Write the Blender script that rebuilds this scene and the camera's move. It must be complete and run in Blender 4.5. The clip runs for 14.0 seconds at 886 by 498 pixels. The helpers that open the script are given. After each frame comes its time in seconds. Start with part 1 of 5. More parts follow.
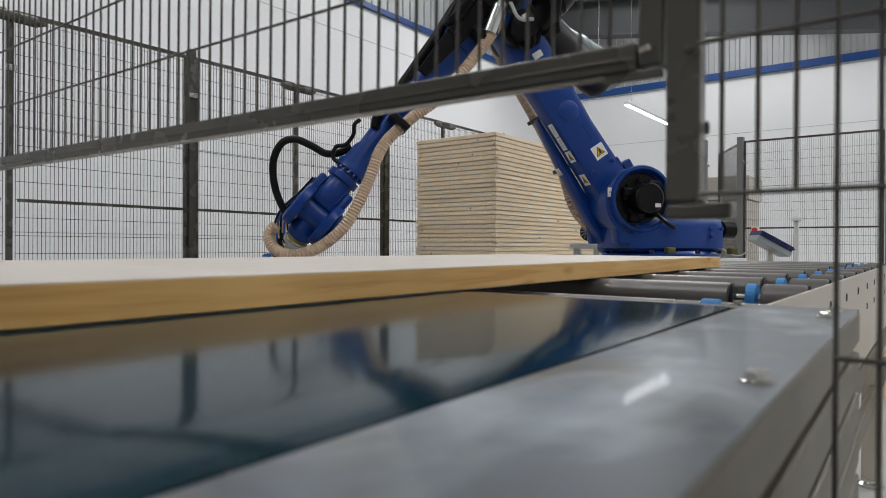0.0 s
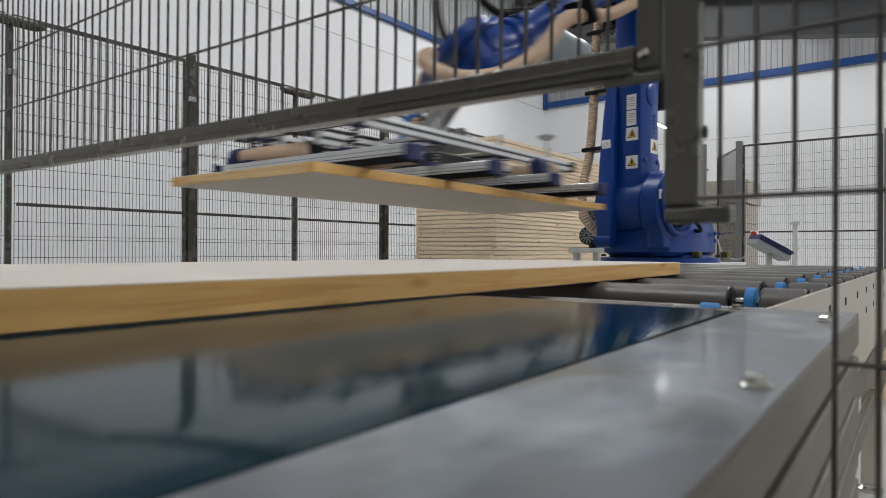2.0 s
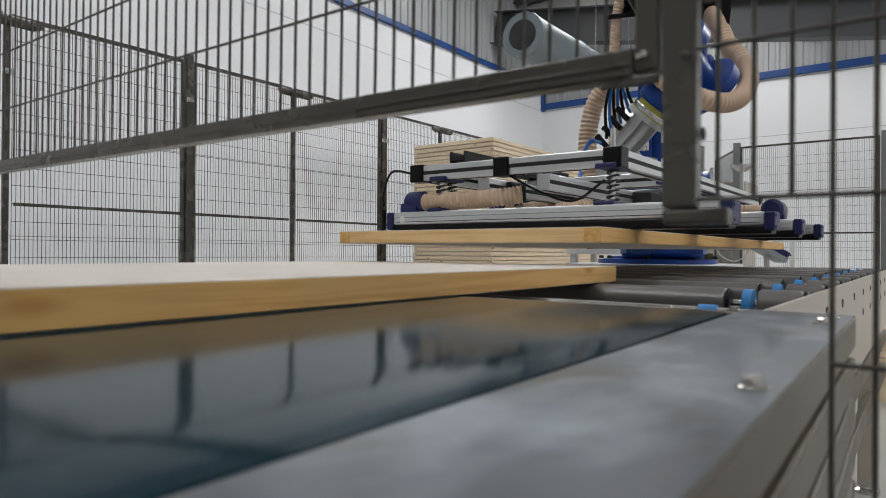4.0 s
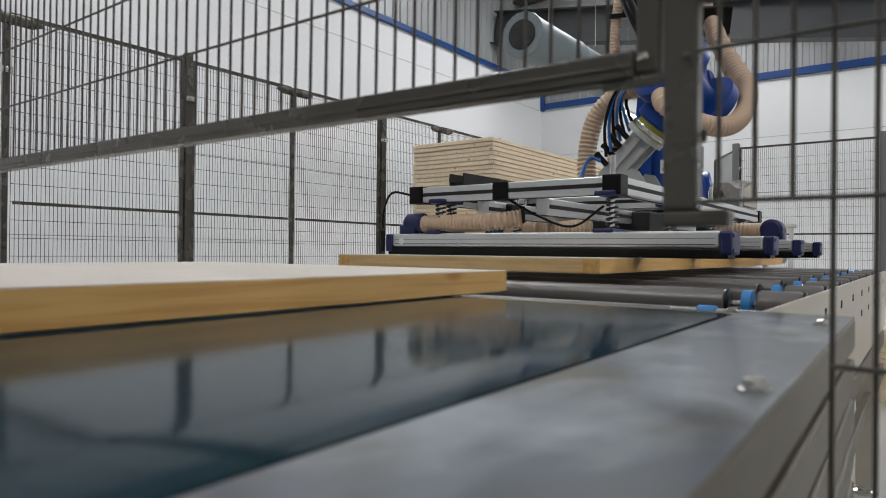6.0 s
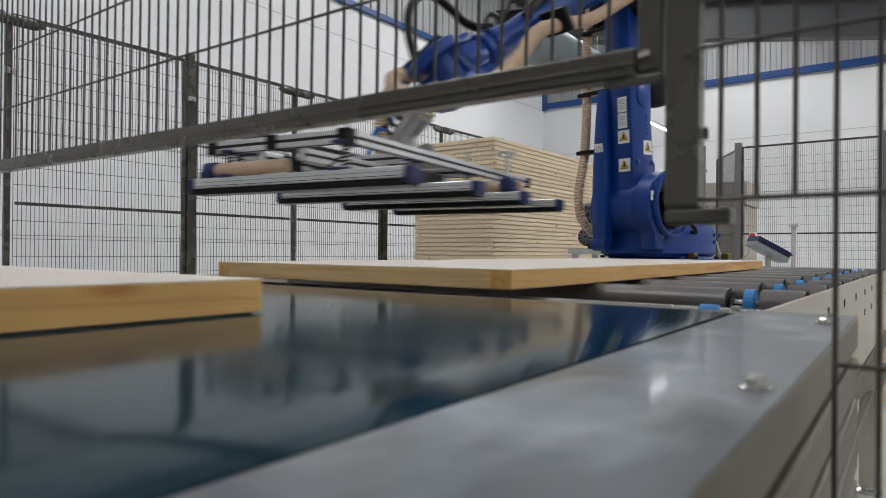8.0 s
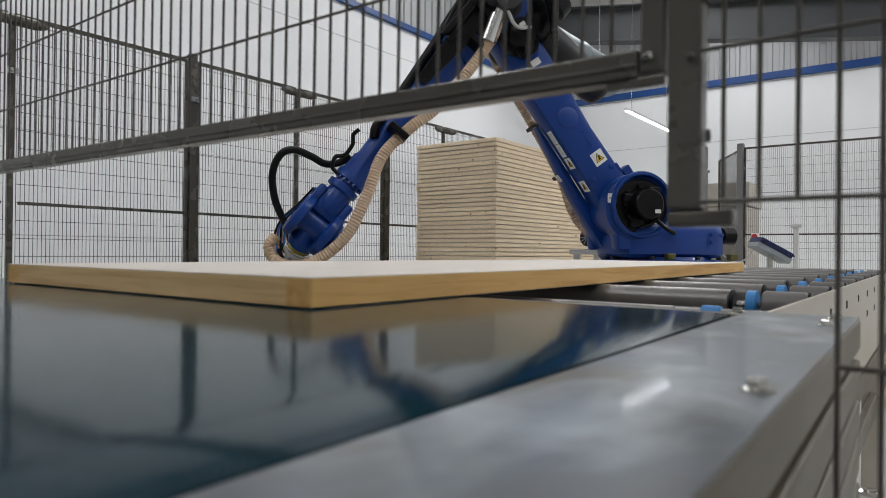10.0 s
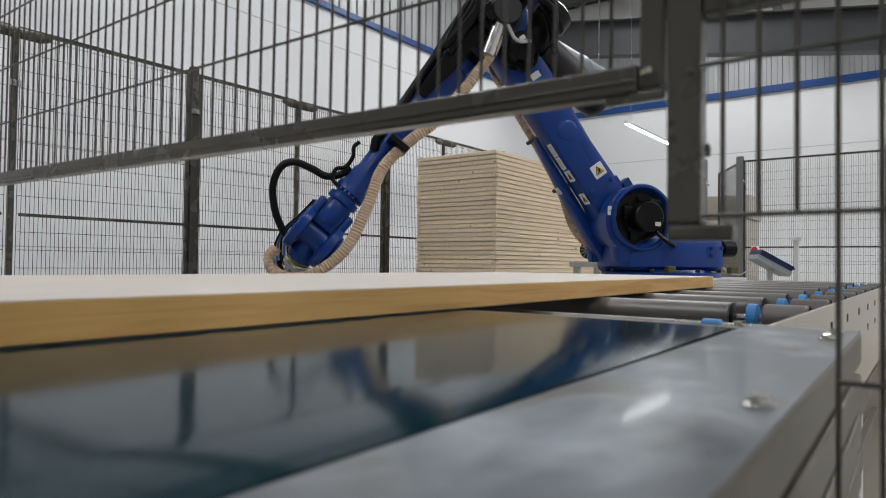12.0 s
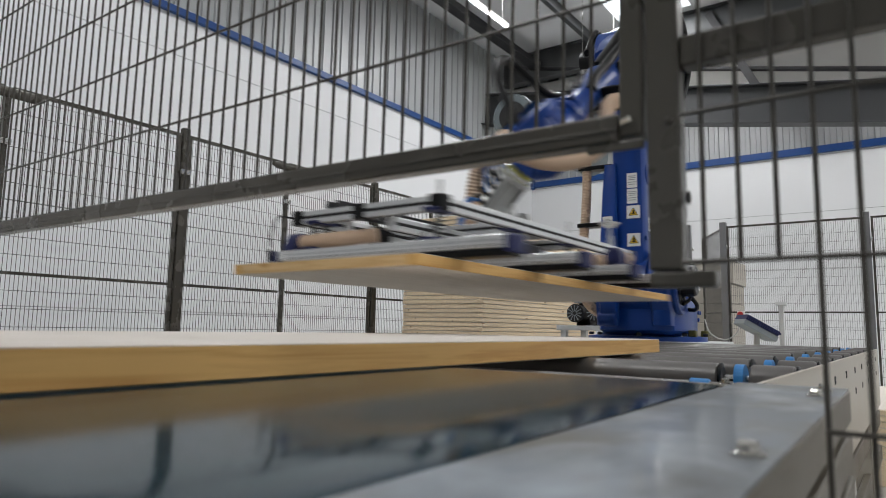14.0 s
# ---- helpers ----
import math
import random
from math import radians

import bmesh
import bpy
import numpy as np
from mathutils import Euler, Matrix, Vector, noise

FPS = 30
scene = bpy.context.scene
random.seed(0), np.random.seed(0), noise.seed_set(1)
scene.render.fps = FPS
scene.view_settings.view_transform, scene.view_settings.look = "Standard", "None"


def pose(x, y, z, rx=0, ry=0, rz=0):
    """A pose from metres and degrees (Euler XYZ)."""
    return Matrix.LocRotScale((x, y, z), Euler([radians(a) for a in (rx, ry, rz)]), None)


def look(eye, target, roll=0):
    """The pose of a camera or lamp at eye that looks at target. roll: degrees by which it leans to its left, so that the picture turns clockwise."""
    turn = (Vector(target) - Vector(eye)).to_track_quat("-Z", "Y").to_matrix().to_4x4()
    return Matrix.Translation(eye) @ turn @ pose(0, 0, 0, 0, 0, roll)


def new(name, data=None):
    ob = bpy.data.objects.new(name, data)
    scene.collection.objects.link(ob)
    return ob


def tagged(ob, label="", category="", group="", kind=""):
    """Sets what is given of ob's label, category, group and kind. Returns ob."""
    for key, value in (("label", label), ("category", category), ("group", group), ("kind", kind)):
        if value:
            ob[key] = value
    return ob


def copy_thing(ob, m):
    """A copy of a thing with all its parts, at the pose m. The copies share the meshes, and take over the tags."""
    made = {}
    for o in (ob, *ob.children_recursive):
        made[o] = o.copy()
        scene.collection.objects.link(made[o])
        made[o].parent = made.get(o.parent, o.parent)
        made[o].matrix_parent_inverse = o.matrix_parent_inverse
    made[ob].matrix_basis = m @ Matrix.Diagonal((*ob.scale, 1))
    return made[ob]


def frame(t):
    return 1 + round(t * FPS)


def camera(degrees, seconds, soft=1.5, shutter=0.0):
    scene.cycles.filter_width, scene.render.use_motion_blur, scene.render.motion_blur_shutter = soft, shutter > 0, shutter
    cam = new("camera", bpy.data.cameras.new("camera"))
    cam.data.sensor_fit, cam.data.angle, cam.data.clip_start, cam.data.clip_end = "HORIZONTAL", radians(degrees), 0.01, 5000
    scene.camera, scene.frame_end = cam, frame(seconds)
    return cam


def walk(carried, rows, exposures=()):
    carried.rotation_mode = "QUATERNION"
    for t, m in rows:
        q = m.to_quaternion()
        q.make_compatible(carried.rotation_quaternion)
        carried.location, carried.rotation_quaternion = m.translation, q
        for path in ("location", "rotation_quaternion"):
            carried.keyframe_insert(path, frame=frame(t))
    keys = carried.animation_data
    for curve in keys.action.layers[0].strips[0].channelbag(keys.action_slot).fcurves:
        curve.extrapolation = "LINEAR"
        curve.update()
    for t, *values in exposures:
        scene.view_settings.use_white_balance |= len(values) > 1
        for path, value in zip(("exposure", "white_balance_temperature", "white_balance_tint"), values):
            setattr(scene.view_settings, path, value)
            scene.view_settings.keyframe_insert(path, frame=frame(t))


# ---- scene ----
cam = camera(68.7, 14.0, soft=0.85, shutter=0.95)
PATH = [
    (0, (-0.075, 0.904, 0.971), (1.519, 2.112, 0.964), 0.3),
    (0.5, (-0.075, 0.904, 0.971), (1.516, 2.116, 0.967), 0.2),
    (1, (-0.073, 0.904, 0.971), (1.519, 2.114, 0.971), 0.2),
    (1.5, (-0.074, 0.904, 0.971), (1.518, 2.115, 0.973), 0.2),
    (2, (-0.074, 0.904, 0.971), (1.521, 2.11, 0.976), 0.3),
    (2.5, (-0.075, 0.904, 0.971), (1.523, 2.107, 0.978), 0.4),
    (3, (-0.074, 0.904, 0.971), (1.525, 2.105, 0.979), 0.4),
    (5.5, (-0.074, 0.904, 0.971), (1.526, 2.104, 0.98), 0.5),
    (6, (-0.075, 0.905, 0.972), (1.526, 2.103, 0.979), 0.6),
    (6.5, (-0.075, 0.905, 0.972), (1.526, 2.103, 0.979), 0.6),
    (7, (-0.075, 0.905, 0.971), (1.526, 2.104, 0.978), 0.6),
    (7.5, (-0.075, 0.905, 0.971), (1.524, 2.106, 0.979), 0.6),
    (8, (-0.074, 0.905, 0.971), (1.523, 2.108, 0.978), 0.5),
    (10.5, (-0.075, 0.905, 0.972), (1.519, 2.113, 0.98), 0.6),
    (11, (-0.075, 0.905, 0.972), (1.519, 2.113, 0.98), 0.6),
    (11.5, (-0.075, 0.905, 0.972), (1.519, 2.113, 0.987), 0.6),
    (12, (-0.075, 0.905, 0.973), (1.519, 2.113, 1.018), 0.7),
    (12.5, (-0.074, 0.905, 0.976), (1.523, 2.105, 1.065), 0.8),
    (13, (-0.073, 0.906, 0.979), (1.529, 2.091, 1.151), 1.0),
    (13.5, (-0.071, 0.906, 0.971), (1.533, 2.079, 1.189), 1.1),
    (14, (-0.066, 0.906, 0.961), (1.538, 2.077, 1.202), 1.1),
]
walk(cam, [(t, look(eye, target, roll)) for t, eye, target, roll in PATH])
EXPOSURE = -0.63
SKYPOWER = 200
cam.data.dof.use_dof = True
cam.data.dof.focus_distance = 4.6
cam.data.dof.aperture_fstop = 8

# ---- world, lamps, exposure ----
world = bpy.data.worlds.new("sky")
scene.world = world
world.use_nodes = True
wt = world.node_tree
sky = wt.nodes.new("ShaderNodeTexSky")
sky.sky_type = 'NISHITA'
sky.sun_disc = False
sky.sun_elevation = radians(38)
sky.sun_rotation = radians(200)
wt.links.new(sky.outputs[0], wt.nodes["Background"].inputs[0])
wt.nodes["Background"].inputs[1].default_value = 0.12
scene.view_settings.exposure = EXPOSURE


def area_lamp(name, at, size, power, colour=(1, 1, 1), turn=(0, 0, 0)):
    d = bpy.data.lights.new(name, 'AREA')
    d.shape = 'RECTANGLE'
    d.size, d.size_y, d.energy, d.color = size[0], size[1], power, colour
    ob = new(name, d)
    ob.matrix_world = pose(*at, *turn)
    return ob


# daylight of the roof's skylights, as lamps; all but (10.5, 4.8) are added, unseen
SKYLIGHTS = [(-3.0, -3.0), (-3.0, 4.0), (3.5, -3.0), (3.5, 5.4), (9.5, -3.0), (10.5, 4.8)]
ROOF = 7.2
for (sx, sy), share in zip(SKYLIGHTS, (1.1, 1.1, .5, .62, 3.1, 1.5)):
    area_lamp("skylight_lamp", (sx, sy, ROOF - 0.02), (3.4, 1.3), SKYPOWER * share, (1.0, 0.99, 0.985))

# ---- materials ----


def material(name, colour, rough=0.5, metal=0.0, vary=0.12, scale=6.0, bump=0.0, bump_scale=60.0, stretch=(1, 1, 1), coat=0.0, per_object=0.0):
    """A surface with stains at one scale and grain at another, both in metres of the thing."""
    m = bpy.data.materials.new(name)
    m.use_nodes = True
    nt = m.node_tree
    b = nt.nodes["Principled BSDF"]
    b.inputs["Metallic"].default_value = metal
    b.inputs["Coat Weight"].default_value = coat
    co = nt.nodes.new("ShaderNodeTexCoord")
    mp = nt.nodes.new("ShaderNodeMapping")
    mp.inputs["Scale"].default_value = stretch
    nt.links.new(co.outputs["Object"], mp.inputs[0])
    n1 = nt.nodes.new("ShaderNodeTexNoise")
    n1.inputs["Scale"].default_value = scale
    n1.inputs["Detail"].default_value = 5
    n2 = nt.nodes.new("ShaderNodeTexNoise")
    n2.inputs["Scale"].default_value = bump_scale
    n2.inputs["Detail"].default_value = 3
    for n in (n1, n2):
        nt.links.new(mp.outputs[0], n.inputs["Vector"])
    mix = nt.nodes.new("ShaderNodeMix")
    mix.data_type = 'RGBA'
    lo = tuple(c * (1 - vary) for c in colour)
    hi = tuple(min(1, c * (1 + vary)) for c in colour)
    mix.inputs[6].default_value = (*lo, 1)
    mix.inputs[7].default_value = (*hi, 1)
    nt.links.new(n1.outputs[0], mix.inputs[0])
    last = mix.outputs[2]
    if per_object:
        info = nt.nodes.new("ShaderNodeObjectInfo")
        hsv = nt.nodes.new("ShaderNodeHueSaturation")
        mr = nt.nodes.new("ShaderNodeMapRange")
        mr.inputs[3].default_value = 1 - per_object
        mr.inputs[4].default_value = 1 + per_object
        nt.links.new(info.outputs["Random"], mr.inputs[0])
        nt.links.new(mr.outputs[0], hsv.inputs["Value"])
        nt.links.new(last, hsv.inputs["Color"])
        last = hsv.outputs[0]
    nt.links.new(last, b.inputs["Base Color"])
    rr = nt.nodes.new("ShaderNodeMapRange")
    rr.inputs[3].default_value = max(0.03, rough * 0.8)
    rr.inputs[4].default_value = min(1, rough * 1.2)
    nt.links.new(n1.outputs[0], rr.inputs[0])
    nt.links.new(rr.outputs[0], b.inputs["Roughness"])
    if bump:
        bp = nt.nodes.new("ShaderNodeBump")
        bp.inputs["Strength"].default_value = bump
        bp.inputs["Distance"].default_value = 0.002
        nt.links.new(n2.outputs[0], bp.inputs["Height"])
        nt.links.new(bp.outputs[0], b.inputs["Normal"])
    return m


def wood(name, pale, dark, knots=0.9, per_object=0.12, rough=0.55, grain=0.62, cross=False):
    """Planed spruce: long grain along x, and sparse brown knots."""
    m = material(name, pale, rough, 0, 0.06, 3.0, 0.15, 90.0, (1, 12, 12), per_object=per_object)
    nt = m.node_tree
    b = nt.nodes["Principled BSDF"]
    src = b.inputs["Base Color"].links[0].from_socket
    co = nt.nodes["Texture Coordinate"]
    info = nt.nodes.new("ShaderNodeObjectInfo")
    off = nt.nodes.new("ShaderNodeVectorMath")
    off.operation = 'MULTIPLY_ADD'
    cmb = nt.nodes.new("ShaderNodeCombineXYZ")
    for i in range(3):
        nt.links.new(info.outputs["Random"], cmb.inputs[i])
    off.inputs[1].default_value = (17, 31, 23)
    nt.links.new(cmb.outputs[0], off.inputs[0])
    nt.links.new(co.outputs["Object"], off.inputs[2])
    mp = nt.nodes.new("ShaderNodeMapping")
    mp.inputs["Scale"].default_value = (30, 1.5, 30) if cross else (1.5, 30, 30)
    nt.links.new(off.outputs[0], mp.inputs[0])
    gr = nt.nodes.new("ShaderNodeTexNoise")
    gr.inputs["Scale"].default_value = 2.5
    gr.inputs["Detail"].default_value = 4
    gr.inputs["Distortion"].default_value = 0.6
    nt.links.new(mp.outputs[0], gr.inputs["Vector"])
    ramp = nt.nodes.new("ShaderNodeValToRGB")
    ramp.color_ramp.elements[0].position = 0.44
    ramp.color_ramp.elements[1].position = 0.64
    ramp.color_ramp.elements[0].color = (0, 0, 0, 1)
    ramp.color_ramp.elements[1].color = (grain, grain, grain, 1)
    nt.links.new(gr.outputs[0], ramp.inputs[0])
    mp2 = nt.nodes.new("ShaderNodeMapping")
    mp2.inputs["Scale"].default_value = (9, 3.2, 9) if cross else (3.2, 9, 9)
    nt.links.new(off.outputs[0], mp2.inputs[0])
    vo = nt.nodes.new("ShaderNodeTexVoronoi")
    vo.inputs["Scale"].default_value = 1.3
    nt.links.new(mp2.outputs[0], vo.inputs["Vector"])
    kr = nt.nodes.new("ShaderNodeValToRGB")
    kr.color_ramp.elements[0].position = 0.05
    kr.color_ramp.elements[0].color = (knots, knots, knots, 1)
    kr.color_ramp.elements[1].position = 0.16
    kr.color_ramp.elements[1].color = (0, 0, 0, 1)
    nt.links.new(vo.outputs["Distance"], kr.inputs[0])
    mx = nt.nodes.new("ShaderNodeMath")
    mx.operation = 'MAXIMUM'
    nt.links.new(ramp.outputs[0], mx.inputs[0])
    nt.links.new(kr.outputs[0], mx.inputs[1])
    mix = nt.nodes.new("ShaderNodeMix")
    mix.data_type = 'RGBA'
    nt.links.new(mx.outputs[0], mix.inputs[0])
    nt.links.new(src, mix.inputs[6])
    mix.inputs[7].default_value = (*dark, 1)
    nt.links.new(mix.outputs[2], b.inputs["Base Color"])
    return m


def glowing(name, colour, strength):
    m = bpy.data.materials.new(name)
    m.use_nodes = True
    b = m.node_tree.nodes["Principled BSDF"]
    b.inputs["Base Color"].default_value = (*colour, 1)
    b.inputs["Emission Color"].default_value = (*colour, 1)
    b.inputs["Emission Strength"].default_value = strength
    return m


M_BLUE = material("robot_paint", (0.0035, 0.042, 0.235), 0.36, 0, 0.14, 5, 0.08, 120, coat=0.12)
M_BLUE.node_tree.nodes["Principled BSDF"].inputs["Specular IOR Level"].default_value = 0.33
M_BLUE.node_tree.nodes["Principled BSDF"].inputs["Coat Roughness"].default_value = 0.12
M_NAVY = material("navy_plastic", (0.007, 0.013, 0.085), 0.45, 0, 0.1, 12)
M_BLACK = material("black_rubber", (0.005, 0.005, 0.0055), 0.34, 0, 0.2, 20, 0.1)
M_BLACK.node_tree.nodes["Principled BSDF"].inputs["Specular IOR Level"].default_value = 0.2
M_DARKMETAL = material("dark_cast_metal", (0.03, 0.03, 0.032), 0.45, 0.4, 0.3, 12, 0.1)
M_HOSE = material("beige_hose", (0.60, 0.44, 0.31), 0.42, 0, 0.1, 10, 0.05)
M_ALU = material("anodised_aluminium", (0.72, 0.73, 0.74), 0.38, 0.85, 0.05, 8, 0.03, 200, (1, 1, 1))
M_STEEL = material("bright_steel", (0.62, 0.62, 0.60), 0.25, 1.0, 0.1, 14)
M_CASTGREY = material("grey_paint_bracket", (0.47, 0.48, 0.47), 0.4, 0.1, 0.08, 8, 0.06)
M_STOP = material("olive_stop", (0.10, 0.09, 0.015), 0.5, 0, 0.3, 30)
M_BRASS = material("yellow_flange", (0.36, 0.34, 0.05), 0.4, 0.2, 0.2, 20)
M_AIRBLUE = material("blue_air_line", (0.02, 0.16, 0.5), 0.35, 0, 0.1, 10)
M_GALV = material("galvanised_sheet", (0.30, 0.34, 0.36), 0.45, 0.5, 0.14, 9, 0.05, 80)
# galvanised sheet darkened, as the duct hangs in a dim corner
M_DUCT = material("shaded_duct_sheet", (0.17, 0.20, 0.215), 0.5, 0.4, 0.16, 7, 0.05, 60)
M_FENCE = material("fence_grey_paint", (0.080, 0.074, 0.062), 0.27, 0.15, 0.12, 9, 0.06, 150)
# paler grey than the other fence wires
M_WIRE_PALE = material("pale_wire_grey", (0.17, 0.17, 0.17), 0.45, 0.3, 0.1, 20)
# fence grey lightened: bright haze over the east posts is in this colour
M_POST = material("hazed_post_paint", (0.20, 0.205, 0.21), 0.4, 0.4, 0.15, 8, 0.05, 80)
M_WIRE = material("wire_grey_paint", (0.066, 0.061, 0.052), 0.36, 0.2, 0.1, 20)
M_WIRE_FAR = material("far_wire_paint", (0.07, 0.07, 0.068), 0.5, 0.1, 0.1, 20)
M_DECK = material("brushed_steel_deck", (0.19, 0.208, 0.235), 0.58, 0.8, 0.34, 8, 0.04, 40, (1, 1.6, 1), coat=0.34)
M_DECK.node_tree.nodes["Principled BSDF"].inputs["Coat Roughness"].default_value = 0.07


def add_stains(m, tint, scale, low, high, stretch=(1, 1, 1)):
    """Soft worn patches of another tone over a material's own colour."""
    nt = m.node_tree
    b = nt.nodes["Principled BSDF"]
    src = b.inputs["Base Color"].links[0].from_socket
    mp = nt.nodes.new("ShaderNodeMapping")
    mp.inputs["Scale"].default_value = stretch
    nt.links.new(nt.nodes["Texture Coordinate"].outputs["Object"], mp.inputs[0])
    no = nt.nodes.new("ShaderNodeTexNoise")
    no.inputs["Scale"].default_value = scale
    no.inputs["Detail"].default_value = 3
    no.inputs["Distortion"].default_value = 0.2
    nt.links.new(mp.outputs[0], no.inputs["Vector"])
    r = nt.nodes.new("ShaderNodeMapRange")
    r.inputs[1].default_value = low
    r.inputs[2].default_value = high
    nt.links.new(no.outputs[0], r.inputs[0])
    mix = nt.nodes.new("ShaderNodeMix")
    mix.data_type = 'RGBA'
    nt.links.new(r.outputs[0], mix.inputs[0])
    nt.links.new(src, mix.inputs[6])
    mix.inputs[7].default_value = (*tint, 1)
    nt.links.new(mix.outputs[2], b.inputs["Base Color"])


add_stains(M_DECK, (0.17, 0.155, 0.13), 11, 0.45, 0.75, (.8, 1.3, 1))
add_stains(M_DECK, (0.34, 0.375, 0.41), 15, 0.45, 0.75, (.8, 1.2, 1))
M_SLAT = material("beige_steel_panel", (0.105, 0.088, 0.062), 0.42, 0.2, 0.10, 5, 0.03, 60)
M_RAIL = material("light_rail_paint", (0.50, 0.46, 0.39), 0.42, 0.2, 0.06, 7, 0.04)
M_BELT = material("dark_glossy_belt", (0.004, 0.026, 0.039), 0.11, 0, 0.25, 3, 0.02, 30)
M_BELT.node_tree.nodes["Principled BSDF"].inputs["Specular IOR Level"].default_value = 0.145
M_BELT.node_tree.nodes["Principled BSDF"].inputs["Specular Tint"].default_value = (0.72, 0.95, 1.0, 1)
M_ROLLER = material("grey_roller", (0.15, 0.142, 0.135), 0.38, 0.25, 0.12, 12, 0.05, 90, (1, 0.15, 1))
# near-black that stands for the shade in gaps, holes and slots
M_GAPSHADE = material("painted_gap_shade", (0.015, 0.015, 0.015), 0.8, 0, 0.1, 10)
M_BLUEBAND = material("bright_blue_band", (0.03, 0.22, 0.55), 0.45, 0, 0.1, 14)
M_WOOD = wood("planed_spruce", (0.74, 0.455, 0.155), (0.50, 0.22, 0.045), 0.9, 0.05, grain=0.5)
M_WOOD_CROSS = wood("planed_spruce_cross", (0.78, 0.55, 0.27), (0.50, 0.26, 0.08), 0.9, 0.05, grain=0.4, cross=True)
M_WOOD_STACK = wood("stacked_spruce", (0.88, 0.73, 0.52), (0.34, 0.20, 0.09), 1.0, 0.06, 0.55, 0.22)
M_FACE = wood("pale_board_face", (0.70, 0.645, 0.585), (0.50, 0.43, 0.36), 0.5, 0.03, 0.6, 0.30)
M_WALL = material("white_wall_panel", (0.80, 0.81, 0.82), 0.5, 0, 0.025, 0.8, 0.03, 20)
M_CLAD = material("grey_cladding", (0.36, 0.37, 0.375), 0.42, 0.25, 0.06, 1.5, 0.02, 20)
M_EAVES = material("pale_lining_sheet", (0.70, 0.69, 0.67), 0.6, 0, 0.06, 1.2, 0.02, 20)
M_BLUETRIM = material("blue_trim_paint", (0.008, 0.055, 0.21), 0.4, 0, 0.08, 3)
M_BEAM = material("roof_steel_paint", (0.07, 0.073, 0.075), 0.5, 0.2, 0.1, 2)
M_BRACE = material("dark_steel_paint", (0.018, 0.018, 0.02), 0.6, 0, 0.15, 2)
# roof steel again, darkened for the weak light on the girder
M_GIRDER = material("shaded_girder_paint", (0.045, 0.047, 0.05), 0.55, 0.1, 0.12, 2)
M_FLOOR = material("polished_concrete", (0.42, 0.41, 0.39), 0.32, 0, 0.12, 1.6, 0.06, 30)
M_PLATE = material("pale_machine_plate", (0.62, 0.63, 0.63), 0.4, 0.2, 0.06, 5)
M_CONCRETE = material("beige_block", (0.42, 0.39, 0.34), 0.75, 0, 0.15, 6, 0.3, 40)
M_LABEL = material("white_label", (0.82, 0.82, 0.80), 0.5, 0, 0.03, 20)
M_YELLOW = material("warning_yellow", (0.85, 0.55, 0.02), 0.5, 0, 0.04, 20)
M_GREYINK = material("grey_print", (0.35, 0.35, 0.36), 0.6, 0, 0.05, 30)
M_RED = material("red_plastic", (0.5, 0.03, 0.03), 0.4, 0, 0.1, 10)
M_LAMP = glowing("lamp_diffuser", (0.95, 0.98, 1.0), 26)
M_ZINC = material("zinc_bolt", (0.62, 0.61, 0.57), 0.24, 1.0, 0.2, 60)
M_SKYPANE = glowing("skylight_pane", (0.9, 0.95, 1.0), 5)

# ---- mesh helpers ----


def part(name, bm, mat, parent=None, label="", m=None, smooth=False):
    """Links a bmesh as one mesh object, under a thing or a part."""
    me = bpy.data.meshes.new(name)
    if smooth:
        for f in bm.faces:
            f.smooth = True
    bm.to_mesh(me)
    bm.free()
    for one in (mat if isinstance(mat, (list, tuple)) else [mat]):
        me.materials.append(one)
    if smooth:
        me.set_sharp_from_angle(angle=radians(38))
    ob = new(name, me)
    ob.parent = parent
    if m is not None:
        ob.matrix_basis = m
    return tagged(ob, label)


def piece(name, me, parent, m):
    """One more object on a mesh that is there already."""
    ob = new(name, me)
    ob.parent = parent
    ob.matrix_basis = m
    return ob


def thing(name, m, label, category, group="", kind=""):
    ob = new(name)
    ob.matrix_basis = m
    ob.empty_display_size = 0.1
    return tagged(ob, label, category, group, kind)


def box(bm, lo, hi, bevel=0.0, m=None, mat=0, seg=2):
    """A box from corner to corner, with bevelled edges."""
    size = [hi[i] - lo[i] for i in range(3)]
    mid = [(hi[i] + lo[i]) / 2 for i in range(3)]
    t = bmesh.ops.create_cube(bm, size=1, matrix=Matrix.Translation(mid) @ Matrix.Diagonal((*size, 1)))
    vs = t["verts"]
    faces = list({f for v in vs for f in v.link_faces})
    if bevel:
        r = bmesh.ops.bevel(bm, geom=list({e for v in vs for e in v.link_edges}), offset=bevel, segments=seg, affect='EDGES', profile=0.5)
        faces = [f for f in r["faces"]] + [f for f in faces if f.is_valid]
        vs = list({v for f in faces for v in f.verts})
    for f in faces:
        f.material_index = mat
    if m is not None:
        bmesh.ops.transform(bm, matrix=m, verts=vs)
    return vs


def frame_from(d):
    d = Vector(d).normalized()
    return d.to_track_quat('Z', 'Y').to_matrix().to_4x4()


